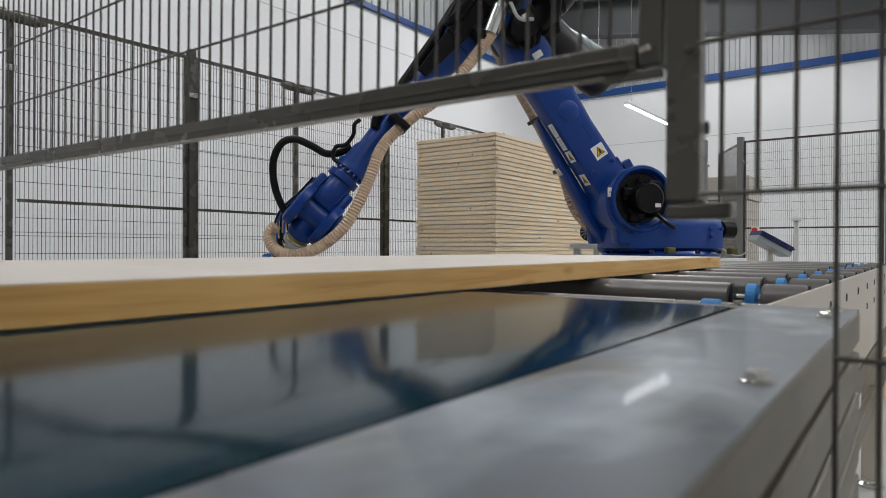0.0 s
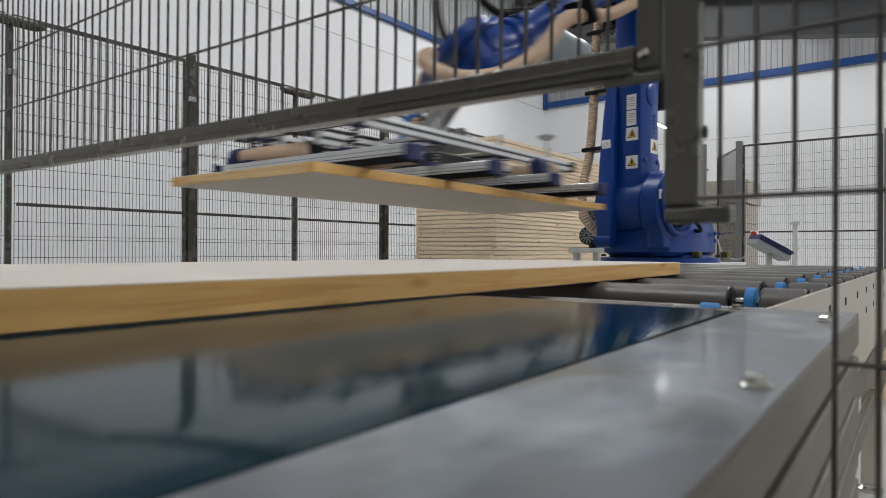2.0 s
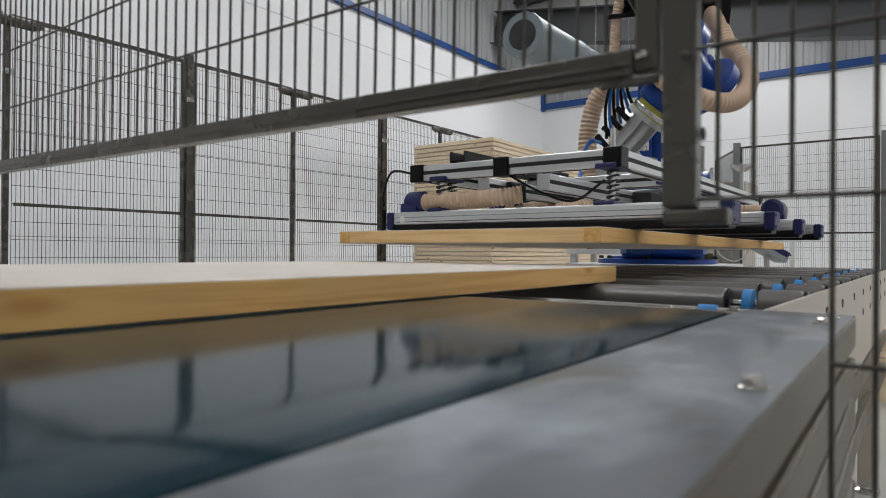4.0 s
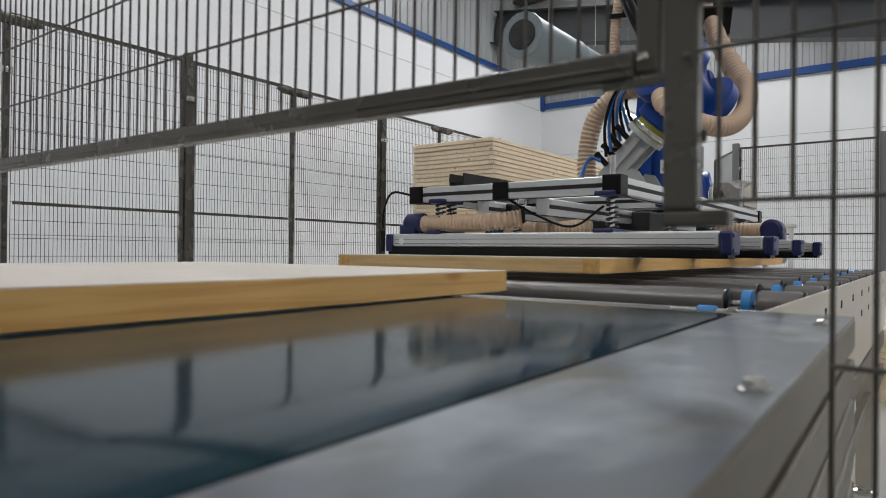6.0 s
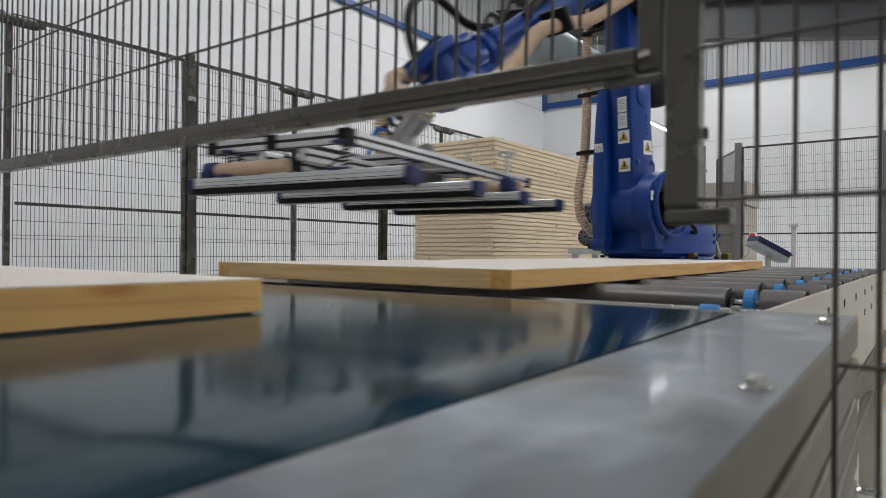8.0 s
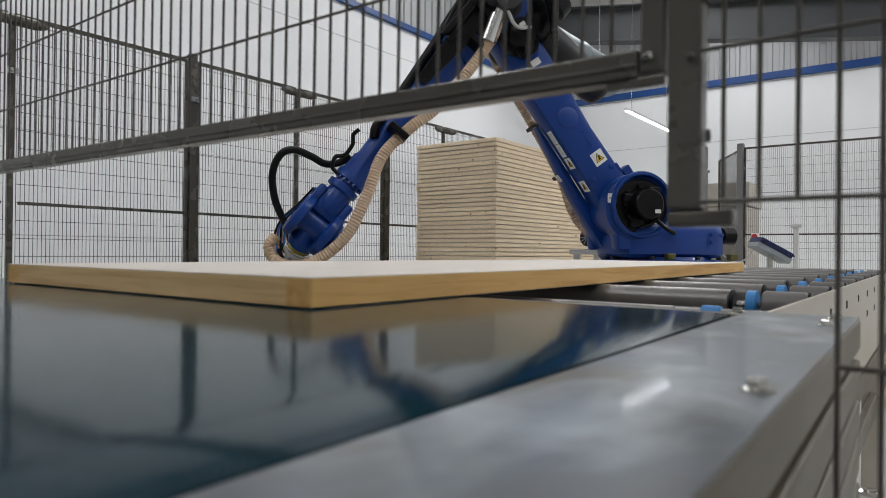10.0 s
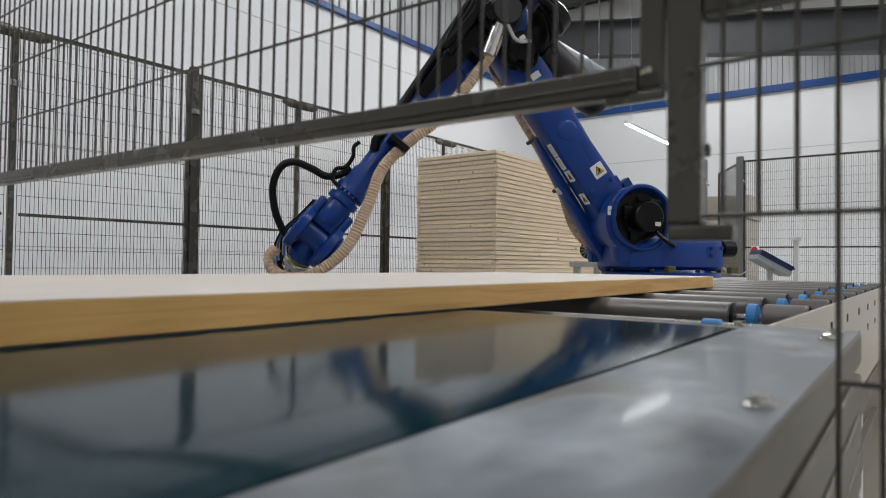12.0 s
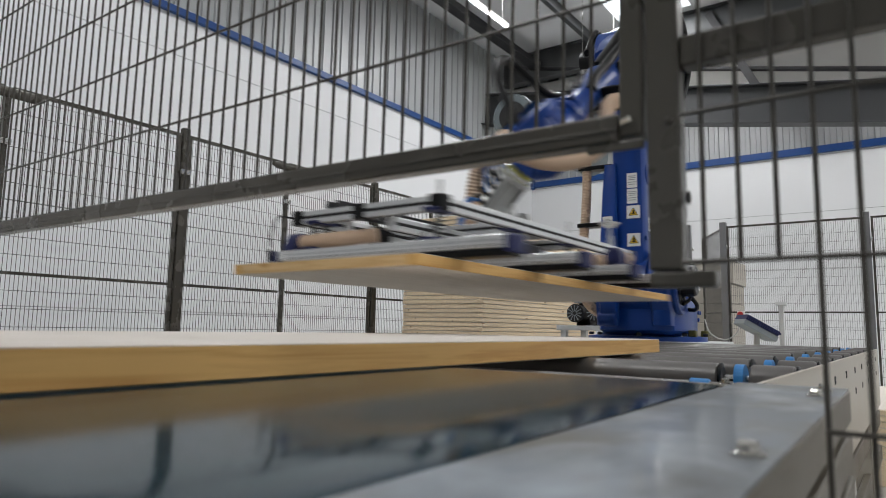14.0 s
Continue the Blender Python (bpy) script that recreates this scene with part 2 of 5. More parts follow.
def lathe(bm, p0, d, profile, seg=24, mat=0):
    """A turned body: profile of (distance along d, radius), closed at both ends."""
    m = Matrix.Translation(p0) @ frame_from(d)
    rings = []
    for h, r in profile:
        rings.append([bm.verts.new(m @ Vector((r * math.cos(2 * math.pi * i / seg), r * math.sin(2 * math.pi * i / seg), h))) for i in range(seg)])
    for a, b in zip(rings, rings[1:]):
        for i in range(seg):
            bm.faces.new((a[i], a[(i + 1) % seg], b[(i + 1) % seg], b[i])).material_index = mat
    bm.faces.new(rings[0][::-1]).material_index = mat
    bm.faces.new(rings[-1]).material_index = mat


def rod(bm, p0, p1, r, seg=12, mat=0, r1=None, bevel=0.0):
    p0, p1 = Vector(p0), Vector(p1)
    n = (p1 - p0).length
    r1 = r if r1 is None else r1
    prof = [(0, r), (n, r1)] if not bevel else [(0, r - bevel), (bevel, r), (n - bevel, r1), (n, r1 - bevel)]
    lathe(bm, p0, p1 - p0, prof, seg, mat)


def spline(points, n):
    """Catmull-Rom through the points, n steps a stretch."""
    ps = [Vector(p) for p in points]
    ps = [2 * ps[0] - ps[1]] + ps + [2 * ps[-1] - ps[-2]]
    out = []
    for i in range(1, len(ps) - 2):
        a, b, c, d = ps[i - 1:i + 3]
        for k in range(n):
            u = k / n
            out.append(0.5 * ((2 * b) + (c - a) * u + (2 * a - 5 * b + 4 * c - d) * u * u + (3 * b - a - 3 * c + d) * u ** 3))
    out.append(ps[-2])
    return out


def tube(bm, points, r, seg=12, n=10, rib=0.0, pitch=0.02, mat=0):
    """A hose through the points; rib: the height of its rings, pitch: their distance."""
    fine = spline(points, 30)
    run = [0.0]
    for a, b in zip(fine, fine[1:]):
        run.append(run[-1] + (b - a).length)
    total = run[-1]
    count = max(2, int(total / (pitch / 4))) if rib else max(2, n * (len(points) - 1))
    rings, j = [], 0
    side = None
    for k in range(count + 1):
        s = total * k / count
        while j < len(run) - 2 and run[j + 1] < s:
            j += 1
        u = (s - run[j]) / max(1e-9, run[j + 1] - run[j])
        p = fine[j].lerp(fine[j + 1], u)
        d = (fine[j + 1] - fine[j]).normalized()
        if side is None:
            side = d.orthogonal().normalized()
        side = (side - d * side.dot(d)).normalized()
        up = d.cross(side)
        rr = r + (rib * (0.5 + 0.5 * math.cos(2 * math.pi * s / pitch)) - rib if rib else 0)
        rings.append([bm.verts.new(p + rr * (math.cos(2 * math.pi * i / seg) * side + math.sin(2 * math.pi * i / seg) * up)) for i in range(seg)])
    for a, b in zip(rings, rings[1:]):
        for i in range(seg):
            bm.faces.new((a[i], a[(i + 1) % seg], b[(i + 1) % seg], b[i])).material_index = mat
    bm.faces.new(rings[0][::-1]).material_index = mat
    bm.faces.new(rings[-1]).material_index = mat


def loft(bm, rows, mat=0, bevel=0.0):
    """A body through rectangular sections: rows of (z, x0, x1, y0, y1), with cut corners."""
    rings = []
    for z, x0, x1, y0, y1 in rows:
        c = min(x1 - x0, y1 - y0) * 0.22
        pts = [(x0 + c, y0), (x1 - c, y0), (x1 - c * .3, y0 + c * .3), (x1, y0 + c), (x1, y1 - c), (x1 - c * .3, y1 - c * .3), (x1 - c, y1), (x0 + c, y1),
               (x0 + c * .3, y1 - c * .3), (x0, y1 - c), (x0, y0 + c), (x0 + c * .3, y0 + c * .3)]
        rings.append([bm.verts.new((x, y, z)) for x, y in pts])
    for a, b in zip(rings, rings[1:]):
        for i in range(12):
            bm.faces.new((a[i], a[(i + 1) % 12], b[(i + 1) % 12], b[i])).material_index = mat
    bm.faces.new(rings[0][::-1]).material_index = mat
    bm.faces.new(rings[-1]).material_index = mat


def wires_mesh(us, vs, u0, u1, v0, v1, r, depth, keep=None):
    """Crossed wires of a fence panel in its own plane: uprights at us, bars at vs (y sideways, z up)."""
    bm = bmesh.new()
    for u in us:
        lo = keep(u) if keep else v0
        rod(bm, (0, u, lo), (0, u, v1), r, 6)
    for v in vs:
        a = u0
        rod(bm, (depth, a, v), (depth, u1, v), r, 6)
    return bm

# ---- the hall ----
T = 0.90                     # height of the belt and the rollers
X0, X1, Y0, Y1 = -9.0, 14.0, -9.0, 8.47


def hall():
    bm = bmesh.new()
    box(bm, (X0, Y0, -0.2), (X1, Y1, 0))
    tagged(part("floor", bm, M_FLOOR), "grey polished concrete hall floor", "floor", kind="structure")
    for name, lo, hi in (("wall_north", (X0, Y1, 0), (X1 + .2, Y1 + .2, ROOF)), ("wall_south", (X0, Y0 - .2, 0), (X1 + .2, Y0, ROOF)),
                         ("wall_east", (X1, Y0, 0), (X1 + .2, Y1, ROOF)), ("wall_west", (X0 - .2, Y0 - .2, 0), (X0, Y1 + .2, ROOF))):
        bm = bmesh.new()
        box(bm, lo, hi)
        w = tagged(part(name, bm, M_WALL), "white smooth insulated wall panels of the hall", "wall", kind="structure")
        # upper corrugated cladding, its ribs proud of the wall
        z0 = 4.97 if name == "wall_north" else 4.5
        bm = bmesh.new()
        step, n = 0.20, 0
        along = 0 if name in ("wall_north", "wall_south") else 1
        a, b = (X0, X1) if along == 0 else (Y0, Y1)
        face = {"wall_north": Y1, "wall_south": Y0, "wall_east": X1, "wall_west": X0}[name]
        sgn = -1 if name in ("wall_north", "wall_east") else 1
        prof = [(0, .012), (.05, .012), (.065, .04), (.135, .04), (.15, .012), (.2, .012)]
        pts = []
        u = a
        while u < b - .01:
            pts += [(u + p, face + sgn * q) for p, q in prof[:-1]]
            u += step
        vs = []
        for p, q in pts:
            xy = (p, q) if along == 0 else (q, p)
            vs.append((bm.verts.new((*xy, z0 + .07)), bm.verts.new((*xy, ROOF))))
        for v, w2 in zip(vs, vs[1:]):
            bm.faces.new((v[0], w2[0], w2[1], v[1]))
        part("cladding", bm, M_CLAD, w)
        bm = bmesh.new()
        if along == 0:
            box(bm, (a, min(face, face + sgn * .07), z0 - .05), (b, max(face, face + sgn * .07), z0 + .05), .008)
        else:
            box(bm, (min(face, face + sgn * .07), a, z0 - .07), (max(face, face + sgn * .07), b, z0 + .07), .008)
        part("trim", bm, M_BLUETRIM, w, "blue painted trim band")
    # panel joints of the visible walls
    for name, walls in (("wall_north", 0), ("wall_east", 1)):
        w = bpy.data.objects[name]
        for k in range(1, 5):
            bm = bmesh.new()
            z = k * 1.1
            if walls == 0:
                box(bm, (X0, Y1 - .004, z - .004), (X1, Y1 + .01, z + .004))
            else:
                box(bm, (X1 - .004, Y0, z - .004), (X1 + .01, Y1, z + .004))
            part("joint", bm, M_CLAD, w)
    bm = bmesh.new()
    box(bm, (X1 - .09, Y1 - .09, 4.4), (X1 - .001, Y1 - .001, 5.06), .005)
    part("trim", bm, M_BLUETRIM, bpy.data.objects["wall_east"])
    # roof, with its skylight openings
    xs = sorted({X0, X1 + .2} | {v for sx, _ in SKYLIGHTS for v in (sx - 1.8, sx + 1.8)})
    ys = sorted({Y0, Y1 + .2} | {v for _, sy in SKYLIGHTS for v in (sy - .7, sy + .7)})
    bm = bmesh.new()
    for xa, xb in zip(xs, xs[1:]):
        for ya, yb in zip(ys, ys[1:]):
            cx, cy = (xa + xb) / 2, (ya + yb) / 2
            if any(abs(cx - sx) < 1.8 and abs(cy - sy) < .7 for sx, sy in SKYLIGHTS):
                continue
            box(bm, (xa, ya, ROOF + .05), (xb, yb, ROOF + .3))
    tagged(part("ceiling", bm, M_WALL), "pale white metal roof sheets with skylight openings", "ceiling", kind="structure")
    # a glowing pane over each lamp, the added unseen ones included
    for sx, sy in SKYLIGHTS:
        bm = bmesh.new()
        box(bm, (sx - 1.8, sy - .7, ROOF + .2), (sx + 1.8, sy + .7, ROOF + .22))
        tagged(part("skylight", bm, M_SKYPANE), "bright translucent roof skylight pane", "skylight", "roof skylights", "structure")
    # roof steel
    for k, x in enumerate((-4.0, 0.6, 6.6, 12.6)):
        bm = bmesh.new()
        zt, zb = ROOF + .04, ROOF - .62
        box(bm, (x - .11, Y0, zt - .02), (x + .11, Y1, zt), 0)
        box(bm, (x - .11, Y0, zb), (x + .11, Y1, zb + .02), 0)
        box(bm, (x - .008, Y0, zb + .02), (x + .008, Y1, zt - .02), 0)
        tagged(part("roof_beam", bm, M_BEAM), "grey painted steel roof girder", "beam", "roof girders", "structure")
    for y in (-6.0, -2.0, 1.4, 6.2):
        bm = bmesh.new()
        box(bm, (X0, y - .05, ROOF - .16), (X1, y + .05, ROOF + .04), .006)
        tagged(part("roof_purlin", bm, M_BEAM), "grey steel roof purlin", "beam", "roof purlins", "structure")
    # the sloping girder along the end wall, its shade put into its colour
    bm = bmesh.new()
    for lo, hi in (((-.14, 0, 0), (.14, 9.2, .025)), ((-.14, 0, .66), (.14, 9.2, .685)), ((-.01, 0, .025), (.01, 9.2, .66))):
        box(bm, lo, hi, .004)
    ob = part("sloping_girder", bm, M_GIRDER, m=pose(11.75, -.6, 3.91, 9.6))
    tagged(ob, "deep grey steel girder that follows the roof's pitch", "beam", kind="structure")
    # plain lining under the eaves, above the girder
    bm = bmesh.new()
    lo = [bm.verts.new((13.8, y, 4.75 + .169 * (y + 1))) for y in (-1.0, 8.4)]
    hi = [bm.verts.new((12.78, y, 6.56)) for y in (8.4, -1.0)]
    bm.faces.new(lo + hi)
    bmesh.ops.solidify(bm, geom=bm.faces[:], thickness=.03)
    bmesh.ops.recalc_face_normals(bm, faces=bm.faces[:])
    tagged(part("eaves_lining", bm, M_EAVES), "plain pale grey lining sheet under the eaves", "lining", kind="structure")
    for p, q in (((12.6, 3.85, 7.1), (12.6, 2.95, 5.27)), ((8.4, 7.6, 6.92), (13.5, 7.6, 6.92))):
        bm = bmesh.new()
        d = Vector(q) - Vector(p)
        box(bm, (-.11, -.07, 0), (.11, .07, d.length), .006, m=Matrix.Translation(p) @ frame_from(d.normalized()))
        tagged(part("roof_brace", bm, M_BRACE), "dark grey diagonal steel roof brace", "beam", "roof braces", "structure")
    bm = bmesh.new()
    rod(bm, (12.6, -.5, 5.02), (12.6, 8.3, 7.02), .045, 10)
    tagged(part("roof_tie", bm, M_BRACE, smooth=True), "slim dark steel tie under the roof", "beam", kind="structure")


hall()


def linear_lamp(x, y, z, half=.75):
    t = thing("linear_lamp", pose(x, y, z), "slim white lit linear lamp hanging on two wires", "lamp", "linear hall lamps")
    bm = bmesh.new()
    box(bm, (-half, -.035, 0), (half, .035, .05), .008)
    part("housing", bm, M_PLATE, t)
    bm = bmesh.new()
    box(bm, (-half + .01, -.03, -.012), (half - .01, .03, -.001), .004)
    part("diffuser", bm, M_LAMP, t, "glowing white diffuser")
    for x in (-half * .8, half * .8):
        bm = bmesh.new()
        rod(bm, (x, 0, .05), (x, 0, ROOF + .05 - z), .004, 6)
        part("wire", bm, M_STEEL, t)
    return t


for p in ((11.75, 5.1, 3.41, 1.15), (3.0, 1.9, 5.9), (7.9, 6.1, 5.9, .82), (7.0, -3.0, 5.9), (-2.0, 1.4, 5.9)):
    linear_lamp(*p)


def vent_duct():
    t = thing("ventilation_duct", pose(6.9, 4.94, 3.66), "galvanised round ventilation duct with an open end", "duct")
    bm = bmesh.new()
    lathe(bm, (0, 0, 0), (1, 0, 0), [(0, .285), (.03, .29), (.06, .28), (1.3, .28), (1.32, .295), (1.36, .295), (1.38, .28), (2.5, .28), (2.52, .24)], 40)
    part("pipe", bm, M_DUCT, t, smooth=True)
    # the pipe is closed; a near-black disc paints the shade inside it
    bm = bmesh.new()
    lathe(bm, (-.012, 0, 0), (1, 0, 0), [(0, .185), (.02, .185)], 40)
    part("opening", bm, M_GAPSHADE, t, "dark disc as the shaded inside of the duct")
    bm = bmesh.new()
    box(bm, (-.006, -.008, -.008), (.004, .008, .008))
    rivet = part("rivet", bm, M_STEEL, t, m=pose(0, .265, 0))
    for k in range(1, 24):
        a = 2 * math.pi * k / 24
        piece("rivet", rivet.data, t, pose(0, .265 * math.cos(a), .265 * math.sin(a)))
    for x in (.7, 2.2):
        bm = bmesh.new()
        rod(bm, (x, 0, .28), (x, 0, ROOF + .05 - 3.66), .008, 6)
        part("hanger", bm, M_STEEL, t)


vent_duct()

# ---- guard fences ----


def fence_panel(fence, length, height, z0, m, ends=(True, True), wire=None):
    """A framed mesh panel, its length along y; ends: which of its two ends carry an upright."""
    bm = bmesh.new()
    for lo, hi in (((-.012, 0, height - .022), (.012, length, height)), ((-.012, 0, z0), (.012, length, z0 + .022)),
                   ((-.012, 0, z0 + .022), (.012, .022, height - .022)), ((-.012, length - .022, z0 + .022), (.012, length, height - .022))):
        if hi[2] < height - .01 and lo[2] > z0 and not ends[0 if lo[1] == 0 else 1]:
            continue
        box(bm, lo, hi, .002, seg=1)
    t = part("panel_frame", bm, M_FENCE, fence, m=m)
    bm = bmesh.new()
    box(bm, (-.009, .022, 1.207), (.009, length - .022, 1.225), .002, seg=1)
    part("middle_rail", bm, M_FENCE, t)
    n = int(length / .022)
    us = [length * (k + .5) / n for k in range(n)]
    vs = [z0 + .1 * k for k in range(1, int((height - z0) / .1))]
    bm = wires_mesh(us, vs, .01, length - .01, z0 + .01, height - .01, .0017, .0035)
    tagged(part("wire_mesh", bm, wire or M_WIRE_FAR, t), kind="stuff")


def fence_post(fence, at, width, height, cap=False, paint=None):
    bm = bmesh.new()
    box(bm, (-width / 2, -width / 2, 0), (width / 2, width / 2, height), .004)
    t = part("post", bm, paint or M_FENCE, fence, m=pose(*at))
    bm = bmesh.new()
    box(bm, (-.09, -.07, 0), (.09, .07, .008), .002)
    part("foot_plate", bm, M_FENCE, t)
    for z in (height - .33, .4):
        bm = bmesh.new()
        box(bm, (-width / 2 - .012, -width / 2 - .02, z), (width / 2 + .012, -width / 2, z + .035), .004)
        rod(bm, (0, -width / 2 - .03, z + .018), (0, -width / 2 - .018, z + .018), .011, 8)
        part("clamp", bm, M_STEEL, t, "bright clamp with a screw")
    if cap:
        bm = bmesh.new()
        lathe(bm, (-.17, -.03, height - .035), (1, 0, 0), [(0, .012), (.05, .03), (.29, .03), (.34, .012)], 12)
        part("cap", bm, M_FENCE, t, "dark flat bracket on the post head")


YF, HF = 4.95, 2.28
POSTS = [(-0.9, .05, 0), (.2, .03, 1), (1.32, .03, 1), (2.41, .05, 0), (3.32, .03, 1), (4.37, .05, 0), (5.25, .03, 1), (6.4, .05, 0), (7.4, .03, 1), (8.45, .05, 0)]
north_fence = thing("guard_fence", pose(0, 0, 0), "grey machine guard fence of posts and mesh beside board stacks", "fence", "guard fences")
for x, w, cap in POSTS:
    fence_post(north_fence, (x, YF, 0), w, HF + (.02 if not cap else -.03), bool(cap))
for (xa, wa, _), (xb, wb, _) in zip(POSTS, POSTS[1:]):
    fence_panel(north_fence, xb - xa - wa / 2 - wb / 2 - .01, HF - .02, .12, pose(xa + wa / 2 + .005, YF, 0, 0, 0, -90), (wa > .04, wb > .04))
XF, HE = 8.45, 2.31
EAST = [(2.80, .075), (1.3, .06), (-.2, .06), (-1.7, .06), (-3.2, .06)]
east_fence = thing("guard_fence", pose(0, 0, 0), "grey machine guard fence behind the robot with its gate ajar", "fence", "guard fences")
for y, w in EAST:
    fence_post(east_fence, (XF, y, 0), w, HE + .02, paint=M_POST)
for (ya, wa), (yb, wb) in zip(EAST, EAST[1:]):
    fence_panel(east_fence, ya - yb - .08, HE - .03, .12, pose(XF, yb + .04, 0), wire=M_WIRE_PALE)
fence_post(east_fence, (XF, 3.22, 0), .06, HE + .02, paint=M_POST)
fence_panel(east_fence, .9, HE - .05, .12, pose(XF + .05, 2.84, 0, 0, 0, -62))

# the near guard: a fixed panel with a cut-out over the table, and a raised gate beside it
XN = 0.372


def near_guard():
    t = thing("safety_fence", pose(XN, 0, 0), "grey mesh safety fence cut out over the conveyor table", "fence")
    bm = bmesh.new()
    box(bm, (-.001, 1.029, 1.002), (.015, 1.0515, 2.25), .002, seg=3)
    part("side_rail", bm, M_FENCE, t)
    bm = bmesh.new()
    box(bm, (.002, .05, 1.143), (.018, 1.0287, 1.165), .002, seg=3)
    part("cross_rail", bm, M_FENCE, t)
    bm = bmesh.new()
    box(bm, (.0005, 1.009, .9905), (.0185, 1.052, 1.0015), .0025, seg=2)
    part("foot_bracket", bm, M_FENCE, t, "dark welded foot bracket")
    # holes are dark discs on the rail, their shade put into the colour
    for z in (1.06, 1.26, 1.46):
        bm = bmesh.new()
        lathe(bm, (.009, 1.0275, z - .008), (0, -1, 0), [(0, .0045), (.0015, .0045)], 12)
        part("screw_hole", bm, M_GAPSHADE, t)
    ys = [1.0148 - .0216 * k for k in range(45)]
    bm = bmesh.new()
    for k, y in enumerate(ys):
        rod(bm, (-.001, y, 1.0055 if k < 3 else .06), (-.001, y, 2.24), .0016, 8)
    for k in range(13):
        rod(bm, (-.0042, ys[-1], 1.0065 + .1 * k), (-.0042, 1.0285, 1.0065 + .1 * k), .0016, 8)
    for k in range(1, 10):
        rod(bm, (-.0042, ys[-1], 1.0065 - .1 * k), (-.0042, .951, 1.0065 - .1 * k), .0016, 8)
    tagged(part("wire_mesh", bm, M_WIRE, t), kind="stuff")
    bm = bmesh.new()
    lathe(bm, (-.0005, 1.036, 1.1045), (-1, 0, 0), [(0, .003), (.002, .0028), (.003, .0015)], 12)
    part("weld", bm, M_FENCE, t)
    bm = bmesh.new()
    box(bm, (-.010, .02, .05), (.010, .05, 2.25), .002)
    part("side_rail", bm, M_FENCE, t)

    g = thing("lifting_gate", pose(XN, 0, 0) @ pose(0, 1.07, 1.1, .55) @ pose(0, -1.07, -1.1), "raised grey mesh guard gate above the conveyor", "gate")
    bm = bmesh.new()
    box(bm, (-.001, 1.0545, 1.098), (.019, 1.0715, 2.2), .0025, seg=3)
    part("side_rail", bm, M_FENCE, g)
    bm = bmesh.new()
    box(bm, (-.002, 1.072, 1.0955), (.018, 2.75, 1.1165), .0025, seg=3)
    box(bm, (-.0032, 1.072, 1.103), (-.0015, 2.75, 1.1055), .0004, seg=1)
    part("bottom_rail", bm, M_FENCE, g)
    bm = bmesh.new()
    box(bm, (.0, 1.054, 1.0895), (.004, 1.096, 1.0955), .0006)
    part("corner_plate", bm, M_FENCE, g)
    bm = bmesh.new()
    lathe(bm, (-.0012, 1.068, 1.109), (-.4, -.9, 0.1), [(0, .0032), (.007, .003), (.0085, .0015)], 8)
    part("bolt", bm, M_ZINC, g)
    bm = bmesh.new()
    box(bm, (-.010, 2.73, 1.1165), (.010, 2.75, 2.2), .0025)
    part("side_rail", bm, M_FENCE, g)
    bm = bmesh.new()
    y = 1.0952
    while y < 2.73:
        rod(bm, (.006, y, 1.116), (.006, y, 2.2), .00155, 8)
        y += .02305
    for k in range(10):
        rod(bm, (.003, 1.071, 1.206 + .1 * k), (.003, 2.73, 1.206 + .1 * k), .00155, 8)
    tagged(part("wire_mesh", bm, M_WIRE, g), kind="stuff")


near_guard()

# ---- conveyor ----


def hex_bolt(m, r=.0075, tall=.009, label="zinc plated hexagon bolt with a washer"):
    t = thing("bolt", m, label, "bolt", "deck bolts")
    bm = bmesh.new()
    lathe(bm, (0, 0, 0), (0, 0, 1), [(0, r * 1.45), (.0016, r * 1.45), (.0018, r * 1.4)], 24)
    part("washer", bm, M_ZINC, t, smooth=True)
    bm = bmesh.new()
    lathe(bm, (0, 0, .0018), (0, 0, 1), [(0, r), (tall, r), (tall + .0012, r * .85)], 6)
    part("head", bm, M_ZINC, t)
    return t


